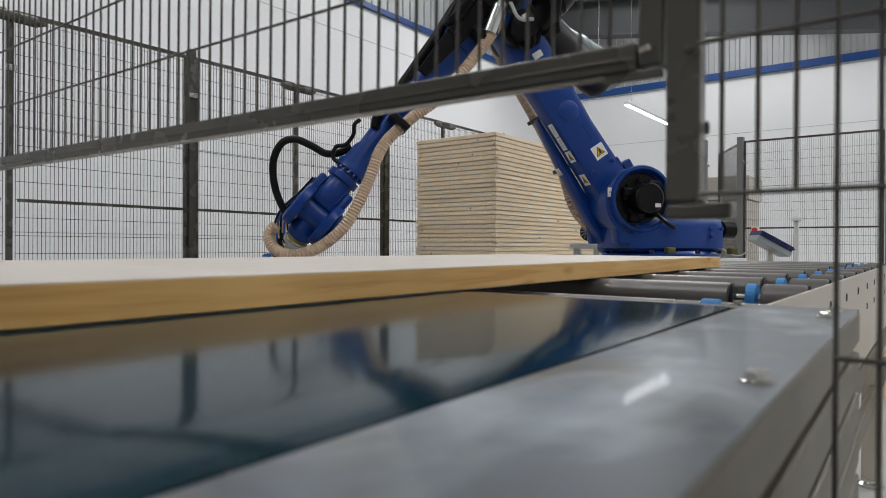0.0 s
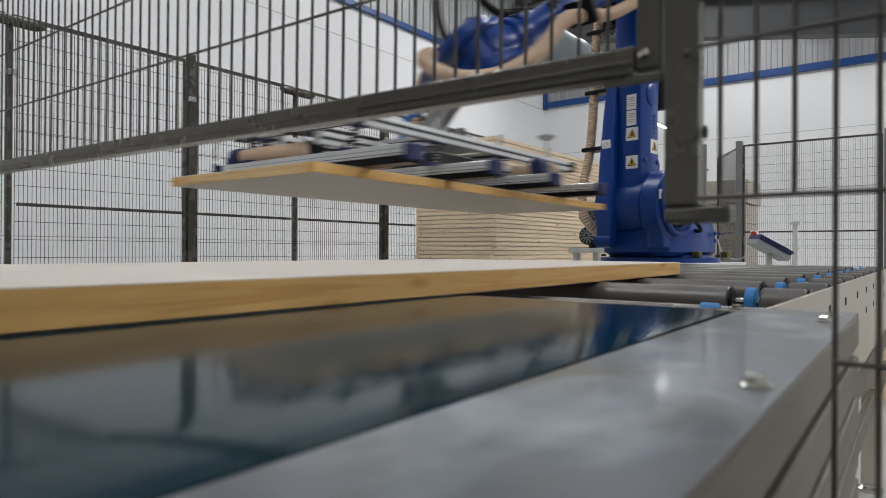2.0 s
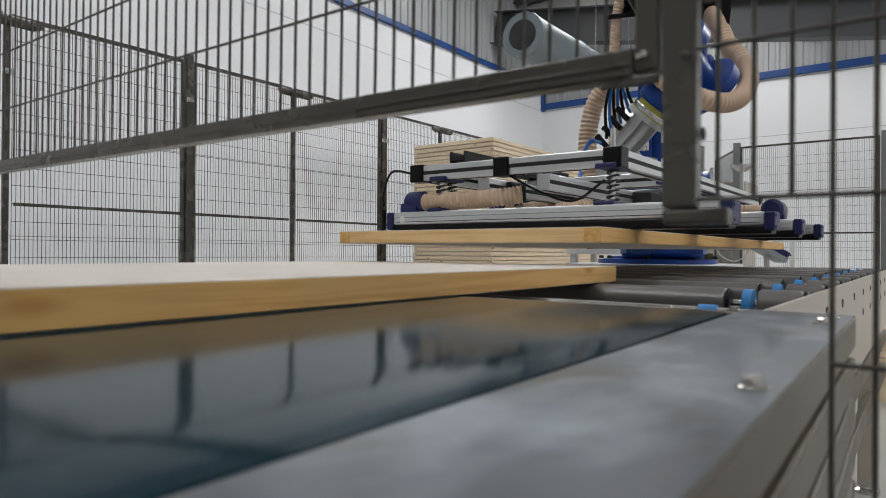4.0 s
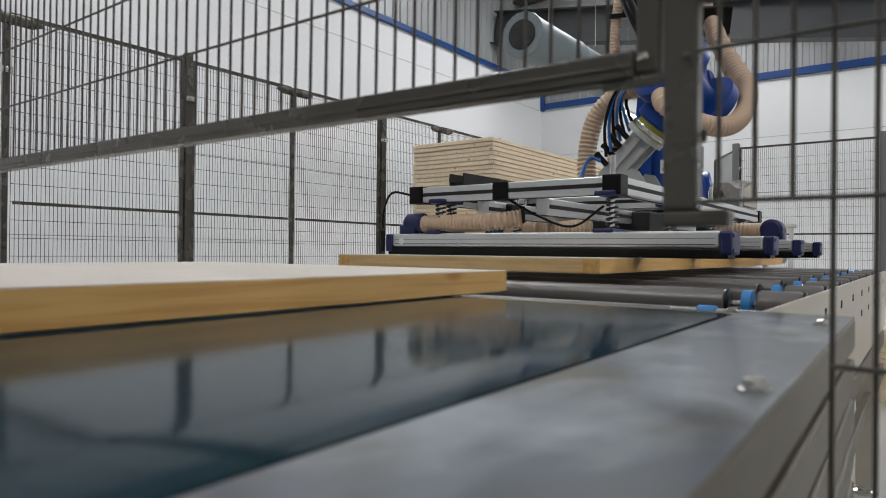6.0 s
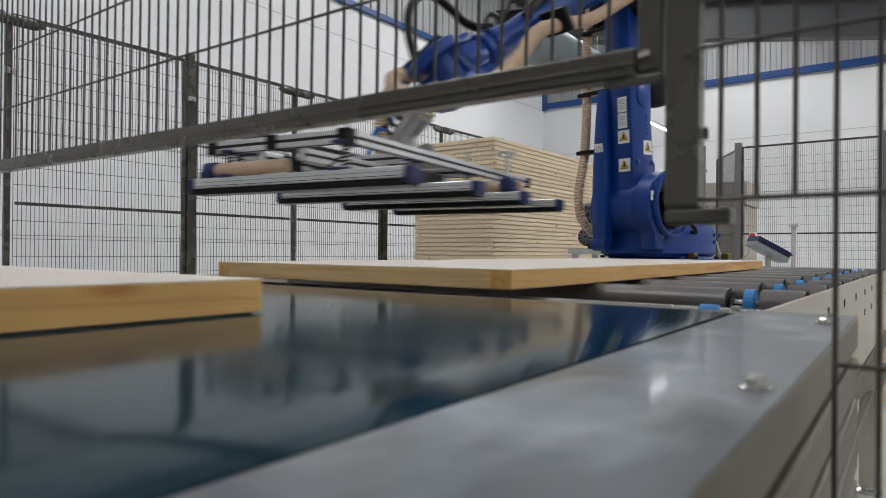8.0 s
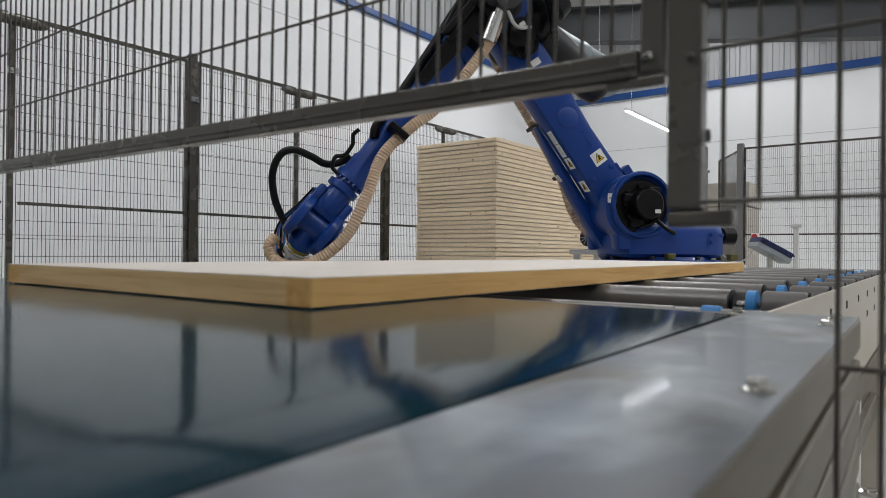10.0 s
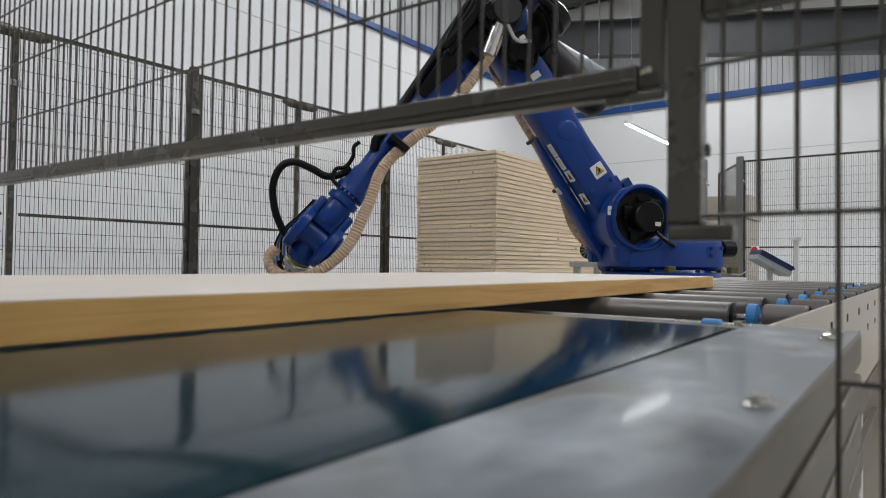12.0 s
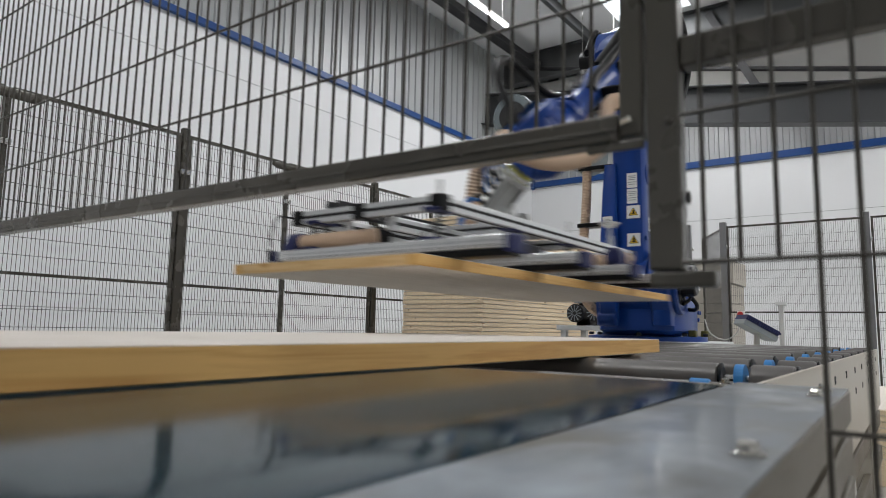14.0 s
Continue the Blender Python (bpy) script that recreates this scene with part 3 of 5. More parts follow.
def belt_table():
    t = thing("belt_table", pose(0, 0, 0, 0, 0, 1.0), "steel belt conveyor table with a dark glossy belt", "conveyor")
    yb = 1.0865
    bm = bmesh.new()
    box(bm, (-1.6, .9595, T - .002), (.845, yb - .008, T), .0006)
    part("deck", bm, M_DECK, t, "brushed bare steel deck plate")
    bm = bmesh.new()
    cross = [(yb + .003, T - .03), (yb + .003, T - .008)]
    for k in range(17):
        u = k / 16
        cross.append((yb + .003 + .072 * u, T - .0003 - .0034 * (1 - u) ** 2))
    cross += [(2.62, T - .0003), (2.62, T - .03)]
    n = 120
    rings = []
    for k in range(n + 1):
        x = -1.6 + 2.39 * k / n
        sag = .00022 * math.sin(x * 9.0 + .6) + .00012 * math.sin(x * 23.0)
        ease = .3 + .7 * min(1, max(0, (.75 - x) / .6))
        rings.append([bm.verts.new((x, y, T + (z - T) * ease + sag * max(0, 1 - (y - yb) / .12) if z > T - .005 else z)) for y, z in cross])
    for p, q in zip(rings, rings[1:]):
        for i in range(len(cross) - 1):
            bm.faces.new((p[i], p[i + 1], q[i + 1], q[i]))
        bm.faces.new((p[-1], p[0], q[0], q[-1]))
    bm.faces.new(rings[0][::-1])
    bm.faces.new(rings[-1])
    bmesh.ops.recalc_face_normals(bm, faces=bm.faces[:])
    part("belt", bm, M_BELT, t, "dark blue-black glossy belt with a rolled-down edge", smooth=True)
    # near-black strip for the shade between deck and belt
    bm = bmesh.new()
    box(bm, (-1.6, yb - .0078, T - .03), (.80, yb + .0028, T - .0045))
    part("gap", bm, M_GAPSHADE, t)
    bm = bmesh.new()
    box(bm, (.80, yb - .004, T - .02), (.83, 2.62, T - .002), .003)
    part("end_strip", bm, M_SLAT, t, "pale bevelled end strip")
    # solid box, coloured near-black as the shade seen between the slats
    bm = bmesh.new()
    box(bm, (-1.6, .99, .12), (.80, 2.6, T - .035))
    part("body", bm, M_GAPSHADE, t)
    z = T - .0022
    k = 0
    while z > .16:
        bm = bmesh.new()
        box(bm, (-1.6, .9585, z - .036), (.845, .98, z), .003)
        part("side_slat", bm, M_SLAT, t)
        z -= .0475
        k += 1
    for x in (-1.2, .7):
        for y in (1.02, 2.5):
            bm = bmesh.new()
            rod(bm, (x, y, .02), (x, y, .14), .012, 10)
            lathe(bm, (x, y, 0), (0, 0, 1), [(0, .045), (.012, .045), (.022, .02)], 20)
            part("levelling_foot", bm, M_STEEL, t)
    return t


belt_table()
hex_bolt(pose(.298, .9785, T, 0, 0, 12), .006, .0042)
hex_bolt(pose(.69, .992, T, 0, 0, 20), .006, .0035)
hex_bolt(pose(.765, .992, T, 0, 0, 40), .006, .0035)
hex_bolt(pose(.812, 1.105, T - .002, 0, 0, 10), .0055, .0035)


def roller_table():
    t = thing("roller_conveyor", pose(0, 0, 0), "roller conveyor with grey rollers and blue drive bands", "conveyor")
    ya, yb, xe = 1.078, 2.62, 3.95
    for y, nm in ((ya, "side_plate"), (yb, "side_plate")):
        bm = bmesh.new()
        box(bm, (.86, y, .62), (xe, y + .006, T - .004), .001)
        box(bm, (.86, y + .006, .62), (xe, y + .04, .626))
        part(nm, bm, M_RAIL, t, "pale painted side plate with slots")
    xs = [1.04 + .312 * k for k in range(10)]
    for x in xs:
        bm = bmesh.new()
        zax = T - .03 if x > 1.2 else T - .024
        rod(bm, (x, ya + .006, zax), (x, yb, zax), .008, 10)
        part("axle", bm, M_STEEL, t)
        if x > 1.2:
            bm = bmesh.new()
            lathe(bm, (x, ya + .02, T - .03), (0, 1, 0), [(0, .026), (.004, .03), (.076, .03), (.08, .026)], 24)
            part("roller_end", bm, M_ROLLER, t, smooth=True)
            bm = bmesh.new()
            lathe(bm, (x, 1.236, T - .03), (0, 1, 0), [(0, .026), (.004, .03), (1.35, .03), (1.354, .026)], 24)
            part("roller", bm, M_ROLLER, t, smooth=True)
            for y in (ya + .012, 1.23):
                bm = bmesh.new()
                lathe(bm, (x, y, T - .03), (0, 1, 0), [(0, .024), (.002, .031), (.006, .031), (.008, .024)], 24)
                part("collar", bm, M_BLACK, t)
            bm = bmesh.new()
            lathe(bm, (x, 1.188, T - .03), (0, 1, 0), [(0, .0285), (.001, .0295), (.017, .0295), (.018, .0285)], 24)
            part("drive_band", bm, M_BLUEBAND, t, "bright blue drive band")
        else:
            bm = bmesh.new()
            lathe(bm, (x, 1.18, T - .024), (0, 1, 0), [(0, .011), (.002, .012), (.028, .012), (.03, .011)], 16)
            part("drive_band", bm, M_BLUEBAND, t, "bright blue drive band")
            bm = bmesh.new()
            lathe(bm, (x, 1.25, T - .036), (0, 1, 0), [(0, .016), (.004, .02), (1.3, .02)], 24)
            part("roller", bm, M_ROLLER, t, smooth=True)
    x = 1.2
    while x < xe:
        # slots are not cut: dark boxes on the plate paint their shade
        for z in (T - .05, T - .115):
            bm = bmesh.new()
            box(bm, (x - .012, ya - .0015, z - .010), (x + .012, ya + .001, z + .010), .001, seg=1)
            part("slot", bm, M_GAPSHADE, t)
        x += .312
    for zc in (.40, .57):
        bm = bmesh.new()
        box(bm, (.9, ya + .005, zc - .05), (xe, ya + .03, zc + .02), .004)
        part("side_rail", bm, M_SLAT, t)
    for x in (1.3, 3.1):
        for y in (ya + .03, yb - .03):
            bm = bmesh.new()
            box(bm, (x - .03, y - .03, .03), (x + .03, y + .03, .62), .004)
            part("leg", bm, M_RAIL, t)
            bm = bmesh.new()
            lathe(bm, (x, y, 0), (0, 0, 1), [(0, .05), (.012, .05), (.02, .03), (.03, .03)], 20)
            part("levelling_foot", bm, M_STEEL, t)
    return t


roller_table()

# ---- boards ----
BL, BW, BT = 2.43, 0.885, 0.039
PZ = 0.498                   # top of the board next to be lifted


def board(m, group, mat=None, inset=.0006, soft=.0008, sheet=.0018):
    """A framed board: solid spruce edges between two pale sheets. Its origin is the middle of its top."""
    t = thing("wooden_board", m, "pale spruce framed board with planed solid edges", "board", group)
    e = .045
    core = mat or M_WOOD
    for name, lo, hi in (("long_edge", (-BL / 2, -BW / 2, -BT + sheet), (BL / 2, -BW / 2 + e, -sheet)), ("long_edge", (-BL / 2, BW / 2 - e, -BT + sheet), (BL / 2, BW / 2, -sheet)),
                         ("short_edge", (-BL / 2 + .0002, -BW / 2 + e, -BT + sheet), (-BL / 2 + e, BW / 2 - e, -sheet)),
                         ("short_edge", (BL / 2 - e, -BW / 2 + e, -BT + sheet), (BL / 2 - .0002, BW / 2 - e, -sheet))):
        bm = bmesh.new()
        box(bm, lo, hi, soft, seg=1)
        part(name, bm, M_WOOD_CROSS if name == 'short_edge' and not mat else core, t)
    for name, z0, z1 in (("top_sheet", -sheet, 0), ("bottom_sheet", -BT, -BT + sheet)):
        bm = bmesh.new()
        back = inset if z1 == 0 else max(inset, .006)
        box(bm, (-BL / 2 + back, -BW / 2 + back, z0), (BL / 2 - back, BW / 2 - back, z1), .0006, seg=1)
        part(name, bm, M_FACE, t, "pale smooth board face")
    return t


YB = 1.503 + BW / 2
board_a = board(pose(2.45 - BL / 2, YB, T + BT), "boards on the conveyor")
board_b = board(pose(2.71, 4.27, PZ), "boards on the conveyor")
board_c = board(pose(2.71, 4.27, PZ - BT), "boards on the conveyor")

# the tall stack, and the low one from which the boards are lifted
stack_first = board(pose(5.85, 4.3525, BT), "stacked boards", M_WOOD_STACK, .012, .002, .0035)
SX = 4.64
for k in range(1, 48):
    j = random.uniform(-.004, .004)
    x = SX + BL / 2 + j
    y = 3.91 + BW / 2 + random.uniform(-.004, .004)
    if k > 45:
        x, y = x - .012, y + .004
    if k == 1:
        stack_first.matrix_basis = pose(x, y, .14 + BT)
    z = .14 + (BT + .0007) * k
    if z > 1.955:
        break
    copy_thing(stack_first, pose(x, y, z + BT, 0, 0, random.uniform(-.15, .15)))
for k in range(7):
    copy_thing(stack_first, pose(2.71 + random.uniform(-.003, .003), 4.27 + random.uniform(-.003, .003), PZ - BT * (2 + k)))


def pallet(m):
    t = thing("pallet", m, "plain wooden pallet under a stack of boards", "pallet", "pallets")
    for k in range(3):
        bm = bmesh.new()
        box(bm, (-1.2, -.42 + .36 * k, 0), (1.2, -.30 + .36 * k, .11), .003)
        part("bearer", bm, M_WOOD_STACK, t)
    for k in range(7):
        bm = bmesh.new()
        box(bm, (-1.2 + .38 * k, -.43, .11), (-1.08 + .38 * k, .43, .135), .002)
        part("deck_board", bm, M_WOOD_STACK, t)
    return t


first_pallet = pallet(pose(SX + BL / 2, 3.91 + BW / 2, .005))
copy_thing(first_pallet, pose(2.71, 4.27, .0))

# ---- things behind the cell ----


def crate():
    t = thing("crate", pose(9.5, 2.95, 0), "tall beige panelled crate behind the fence", "crate")
    for k in range(6):
        bm = bmesh.new()
        box(bm, (0, 0, .02 + .27 * k), (.8, 1.15, .285 + .27 * k), .006)
        part("panel", bm, M_CONCRETE, t)
    bm = bmesh.new()
    box(bm, (-.02, -.03, 1.645), (.82, 1.18, 1.97), .01)
    part("lid", bm, M_CONCRETE, t)
    for y in (.02, 1.05):
        bm = bmesh.new()
        box(bm, (.02, y, 0), (.78, y + .08, .02))
        part("runner", bm, M_CONCRETE, t)
    bm = bmesh.new()
    box(bm, (-.02, .005, 1.25), (-.001, .06, 1.55), .004)
    part("hinge", bm, M_BLACK, t)


crate()


def tilted_console():
    t = thing("tilted_console", pose(6.55, 2.12, 0), "tilted grey console with a navy comb edge on a post", "console")
    tilt = pose(0, 0, 1.0) @ pose(0, 0, 0, 0, 0, -53) @ Matrix.Rotation(radians(28), 4, 'Y') @ Matrix.Diagonal((.85, .85, .85, 1))
    bm = bmesh.new()
    box(bm, (-.20, -.12, -.04), (.20, .12, .02), .006)
    body = part("body", bm, M_GALV, t, m=tilt)
    for k in range(16):
        bm = bmesh.new()
        box(bm, (-.20 + .0245 * k, -.13, .02), (-.182 + .0245 * k, .13, .075), .002, seg=1)
        part("comb_tooth", bm, M_NAVY, body)
    bm = bmesh.new()
    box(bm, (-.08, -.02, .075), (.26, .02, .09), .003)
    part("bar", bm, M_NAVY, body)
    bm = bmesh.new()
    rod(bm, (.02, 0, .01), (.02, 0, .97), .025, 14)
    lathe(bm, (.02, 0, 0), (0, 0, 1), [(0, .12), (.01, .12), (.02, .03)], 24)
    part("post", bm, M_CASTGREY, t)


tilted_console()


def stop_button():
    t = thing("stop_button", pose(XF - .045, 2.62, 1.18), "red emergency stop button box on the fence", "button box")
    bm = bmesh.new()
    box(bm, (-.02, -.04, -.05), (.03, .04, .05), .006)
    part("housing", bm, M_LABEL, t)
    bm = bmesh.new()
    lathe(bm, (-.02, 0, .01), (-1, 0, 0), [(0, .018), (.012, .018), (.014, .033), (.028, .033), (.034, .022)], 20)
    part("button", bm, M_RED, t, "red mushroom button", smooth=True)
    bm = bmesh.new()
    tube(bm, [(0, .0, -.05), (.0, .06, -.22), (0, .2, -.30), (0, .36, -.22), (0, .42, -.05)], .008, 8, 10)
    part("cable", bm, M_CASTGREY, t, "pale sagging cable", smooth=True)


stop_button()


def light_curtain():
    t = thing("light_curtain_post", pose(7.6, 2.06, 0), "slim pale light curtain post with a flat pale cap", "post")
    bm = bmesh.new()
    box(bm, (-.02, -.022, 0), (.02, .022, 1.26), .005)
    part("column", bm, M_PLATE, t)
    bm = bmesh.new()
    box(bm, (-.04, -.05, 1.26), (.04, .05, 1.30), .005)
    part("cap", bm, M_PLATE, t)


light_curtain()


def vacuum_blower():
    t = thing("vacuum_blower", pose(5.12, 3.05, 0), "grey side-channel vacuum blowers on a pale stand", "blower")
    bm = bmesh.new()
    box(bm, (-.25, -.28, .96), (.25, .28, 1.0), .004)
    part("stand_top", bm, M_PLATE, t)
    for x in (-.2, .2):
        for y in (-.23, .23):
            bm = bmesh.new()
            box(bm, (x - .025, y - .025, 0), (x + .025, y + .025, .96), .003)
            part("stand_leg", bm, M_PLATE, t)
    for y, z, r, nm in ((.10, 1.28, .10, "fan_motor"), (-.05, 1.105, .075, "pump_motor"), (.12, 1.10, .075, "pump_motor")):
        bm = bmesh.new()
        lathe(bm, (-.24, y, z), (1, 0, 0), [(0, r * .8), (.01, r), (.04, r), (.045, r * .9), (.3, r * .9), (.32, r * .7)], 28)
        body = part(nm, bm, M_GALV if r > .09 else M_DARKMETAL, t, smooth=True)
        for k in range(12):
            a = 2 * math.pi * k / 12
            bm = bmesh.new()
            rod(bm, (-.243, y + r * .2 * math.cos(a), z + r * .2 * math.sin(a)), (-.243, y + r * .85 * math.cos(a), z + r * .85 * math.sin(a)), .005, 6)
            part("grille_bar", bm, M_GALV, body)
        bm = bmesh.new()
        lathe(bm, (-.246, y, z), (1, 0, 0), [(0, r * .72), (.004, r * .72)], 24)
        part("grille_back", bm, M_DARKMETAL, body)
        bm = bmesh.new()
        box(bm, (-.10, y - .05, 1.0), (.04, y + .05, z - r * .8), .006)
        part("foot", bm, M_DARKMETAL, body)


vacuum_blower()
copy_thing(first_pallet, pose(6.3, .82, 0))
for k in range(9):
    copy_thing(stack_first, pose(6.3 + random.uniform(-.004, .004), .825 + random.uniform(-.004, .004), .136 + BT * (k + 1)))

# ---- robot ----
BX, BY, BZ = 4.50, 2.45, 0.90
LX, LZ = 0.32, 1.27          # shoulder pivot: forward of the turning axis, and its height
L1, L2 = 1.59, 1.84          # shoulder to elbow, elbow to wrist
WOFF = Vector((-0.03, -0.255, 0.675))   # wrist centre over the middle of the held board's top


def sticker(name, bm_fn, parent, m, label):
    bm = bmesh.new()
    bm_fn(bm)
    return part(name, bm, [M_LABEL, M_YELLOW, M_GREYINK, M_BLACK], parent, label, m)


def warning(bm):
    box(bm, (-.001, -.065, -.065), (.001, .065, .065), .0004, seg=1)
    for s, mt, x in ((.055, 3, -.0022), (.043, 1, -.0032)):
        vs = [bm.verts.new((x, s * math.cos(radians(a)), s * math.sin(radians(a)) - .008)) for a in (90, 210, 330)]
        ws = [bm.verts.new((0, s * math.cos(radians(a)), s * math.sin(radians(a)) - .008)) for a in (90, 210, 330)]
        for f in (vs, ws[::-1], (vs[0], ws[0], ws[1], vs[1]), (vs[1], ws[1], ws[2], vs[2]), (vs[2], ws[2], ws[0], vs[0])):
            bm.faces.new(f).material_index = mt
    box(bm, (-.0042, -.012, -.022), (-.003, .006, .018), m=None, mat=3)
    box(bm, (-.0042, -.02, -.022), (-.003, .02, -.014), m=None, mat=3)


def plate(bm):
    box(bm, (-.001, -.045, -.085), (.001, .045, .085), .0004, seg=1)
    for z, w in ((.05, .03), (.03, .032), (.01, .026), (-.02, .034), (-.045, .03)):
        box(bm, (-.0018, -w, z - .004), (-.0009, w, z + .004), mat=2)


def prohibited(bm):
    box(bm, (-.001, -.045, -.055), (.001, .045, .055), .0004, seg=1)
    for k in range(16):
        a = 2 * math.pi * k / 16
        box(bm, (-.002, -.008, -.003), (-.0008, .008, .003), m=pose(0, .028 * math.cos(a), .028 * math.sin(a)) @ Matrix.Rotation(a + math.pi / 2, 4, 'X'), mat=2)
    box(bm, (-.002, -.026, -.003), (-.0008, .026, .003), m=Matrix.Rotation(radians(-45), 4, 'X'), mat=2)


robot = thing("industrial_robot", pose(BX, BY, 0), "blue six-axis industrial robot arm on a steel pedestal", "robot")


def robot_parts():
    # pedestal and fixed base
    bm = bmesh.new()
    box(bm, (-.45, -.45, 0), (.45, .45, .04), .004)
    box(bm, (-.33, -.33, .04), (.33, .33, BZ - .05), .01)
    box(bm, (-.47, -.47, BZ - .05), (.47, .47, BZ), .004)
    part("pedestal", bm, M_PLATE, robot, "pale grey steel pedestal")
    bm = bmesh.new()
    lathe(bm, (0, 0, BZ), (0, 0, 1), [(0, .40), (.03, .40), (.035, .34), (.05, .33)], 48)
    part("base", bm, M_BLUE, robot, smooth=True)
    for k in range(8):
        a = 2 * math.pi * k / 8 + .2
        bm = bmesh.new()
        lathe(bm, (.385 * math.cos(a), .385 * math.sin(a), BZ + .035), (0, 0, 1), [(0, .018), (.016, .018), (.02, .012)], 6)
        part("anchor_bolt", bm, M_DARKMETAL, robot)

    # turret, forward is +x, origin on the turning axis
    bm = bmesh.new()
    loft(bm, [(.045, -.34, .37, -.22, .27), (.07, -.35, .41, -.245, .30), (.20, -.35, .41, -.245, .30), (.26, -.34, .40, -.235, .285), (.30, -.28, .39, -.22, .26), (.40, .06, .41, -.20, .23)])
    for s in (-1, 1):
        y0, y1 = sorted((s * .14, .27 if s > 0 else -.22))
        r, n = (.232, y1 - y0) if s > 0 else (.19, y1 - y0)
        lathe(bm, (LX - .01, y0, LZ - BZ), (0, 1, 0), [(0, r - .017), (.012, r), (n - .012, r), (n, r - .017)], 44)
        loft(bm, [(.10, LX - .30, LX + .13, y0 + .004, y1 - .004), (.22, LX - .27, LX + .15, y0 + .004, y1 - .004), (LZ - BZ, LX - .20, LX + .18, y0 + .006, y1 - .006)])
    turret = part("turret", bm, M_BLUE, robot, smooth=True)
    # the drive side of the turret
    for s in (1,):
        bm = bmesh.new()
        lathe(bm, (LX - .02, s * .262, LZ - BZ + .01), (0, s, 0), [(0, .185), (.010, .185), (.014, .17)], 32)
        lathe(bm, (LX - .02, s * .285, LZ - BZ + .02), (0, s, 0), [(0, .10), (.10, .10), (.11, .09)], 24)
        box(bm, (LX - .03, s * .275 - .02, LZ - BZ - .13), (LX + .07, s * .275 + .03, LZ - BZ - .06), .008)
        box(bm, (LX + .05, s * .275 - .02, LZ - BZ + .03), (LX + .12, s * .275 + .04, LZ - BZ + .09), .008)
        tube(bm, [(LX - .09, s * .31, LZ - BZ + .10), (LX - .12, s * .34, LZ - BZ), (LX - .08, s * .34, LZ - BZ - .09), (LX, s * .31, LZ - BZ - .13)], .012, 8, 8)
        for k in range(9):
            a = 2 * math.pi * k / 9
            rod(bm, (LX - .02 + .125 * math.cos(a), s * .29, LZ - BZ + .02 + .125 * math.sin(a)), (LX - .02 + .125 * math.cos(a), s * .31, LZ - BZ + .02 + .125 * math.sin(a)), .016, 8)
        box(bm, (LX - .10, s * .30 - .03, LZ - BZ + .07), (LX - .02, s * .30 + .08, LZ - BZ + .13), .006)
        part("shoulder_motor", bm, M_BLACK, turret, "black servo motor in a round recess")
        bm = bmesh.new()
        lathe(bm, (LX - .02, s * .262, LZ - BZ + .02), (0, s, 0), [(0, .215), (.03, .222), (.045, .214), (.047, .198), (.035, .19), (.005, .188)], 44)
        part("recess_ring", bm, M_BLUE, turret, smooth=True)
        bm = bmesh.new()
        tube(bm, [(LX - .08, s * .33, LZ - BZ - .06), (LX - .14, s * .37, LZ - BZ - .13), (LX - .22, s * .34, LZ - BZ - .16), (LX - .26, s * .26, LZ - BZ - .15)], .014, 8, 8)
        part("cable", bm, M_BLACK, turret)
        bm = bmesh.new()
        box(bm, (LX - .09, s * .40 - .001, LZ - BZ - .04), (LX - .05, s * .40 + .001, LZ - BZ - .015))
        part("tag", bm, M_LABEL, turret, "small white tag")
        for k in range(3):
            bm = bmesh.new()
            lathe(bm, (-.20 - .07 * (k % 2), s * .308, .20 - .05 * (k // 2)), (0, s, 0), [(0, .014), (.01, .014), (.012, .008)], 10)
            part("bolt", bm, M_BLUE, turret)
        for x in (-.34, .12):
            bm = bmesh.new()
            box(bm, (x - .03, s * .335 - .03, .03), (x + .03, s * .335 + .02, .075), .008)
            part("stop_block", bm, M_STOP, turret, "dark olive stop block")
        sticker("label", lambda b: (box(b, (-.001, -.03, -.03), (.001, .03, .03)), box(b, (-.0018, -.02, -.004), (-.0009, .02, .004), mat=2)), turret,
                pose(LX + .19, s * .281, LZ - BZ + .06, 0, 0, -90 * s), "small white label")
    bm = bmesh.new()
    rod(bm, (-.24, 0, .30), (-.24, 0, .62), .09, 20, bevel=.01)
    box(bm, (-.32, -.09, .26), (-.15, .09, .34), .01)
    part("turning_motor", bm, M_DARKMETAL, turret, "dark cylindrical servo motor", smooth=True)
    bm = bmesh.new()
    for y in (-.12, .12):
        lathe(bm, (-.40, y, .2), (-1, 0, 0), [(0, .06), (.09, .06), (.10, .05)], 20)
    part("connector", bm, M_BLACK, turret)

    # lower arm: origin at the shoulder, up is +z
    bm = bmesh.new()
    lathe(bm, (0, -.135, 0), (0, 1, 0), [(0, .17), (.015, .185), (.255, .185), (.27, .17)], 40)
    loft(bm, [(-.04, -.15, .15, -.115, .115), (.12, -.15, .14, -.112, .112), (.28, -.135, .13, -.108, .108), (.6, -.125, .13, -.105, .105), (.82, -.135, .135, -.105, .105), (1.1, -.15, .14, -.105, .105), (1.42, -.15, .14, -.105, .105), (1.56, -.15, .15, -.105, .105)])
    lathe(bm, (0, -.12, L1), (0, 1, 0), [(0, .16), (.012, .175), (.228, .175), (.24, .16)], 36)
    lower = part("lower_arm", bm, M_BLUE, robot, smooth=True)
    # slim column in front of the arm, with knuckles at its ends
    bm = bmesh.new()
    loft(bm, [(-.27, .155, .215, -.16, -.07), (-.22, .14, .225, -.17, -.055), (.02, .135, .225, -.17, -.055), (.3, .128, .205, -.165, -.06), (.62, .125, .17, -.155, -.065), (.80, .13, .145, -.145, -.07)])
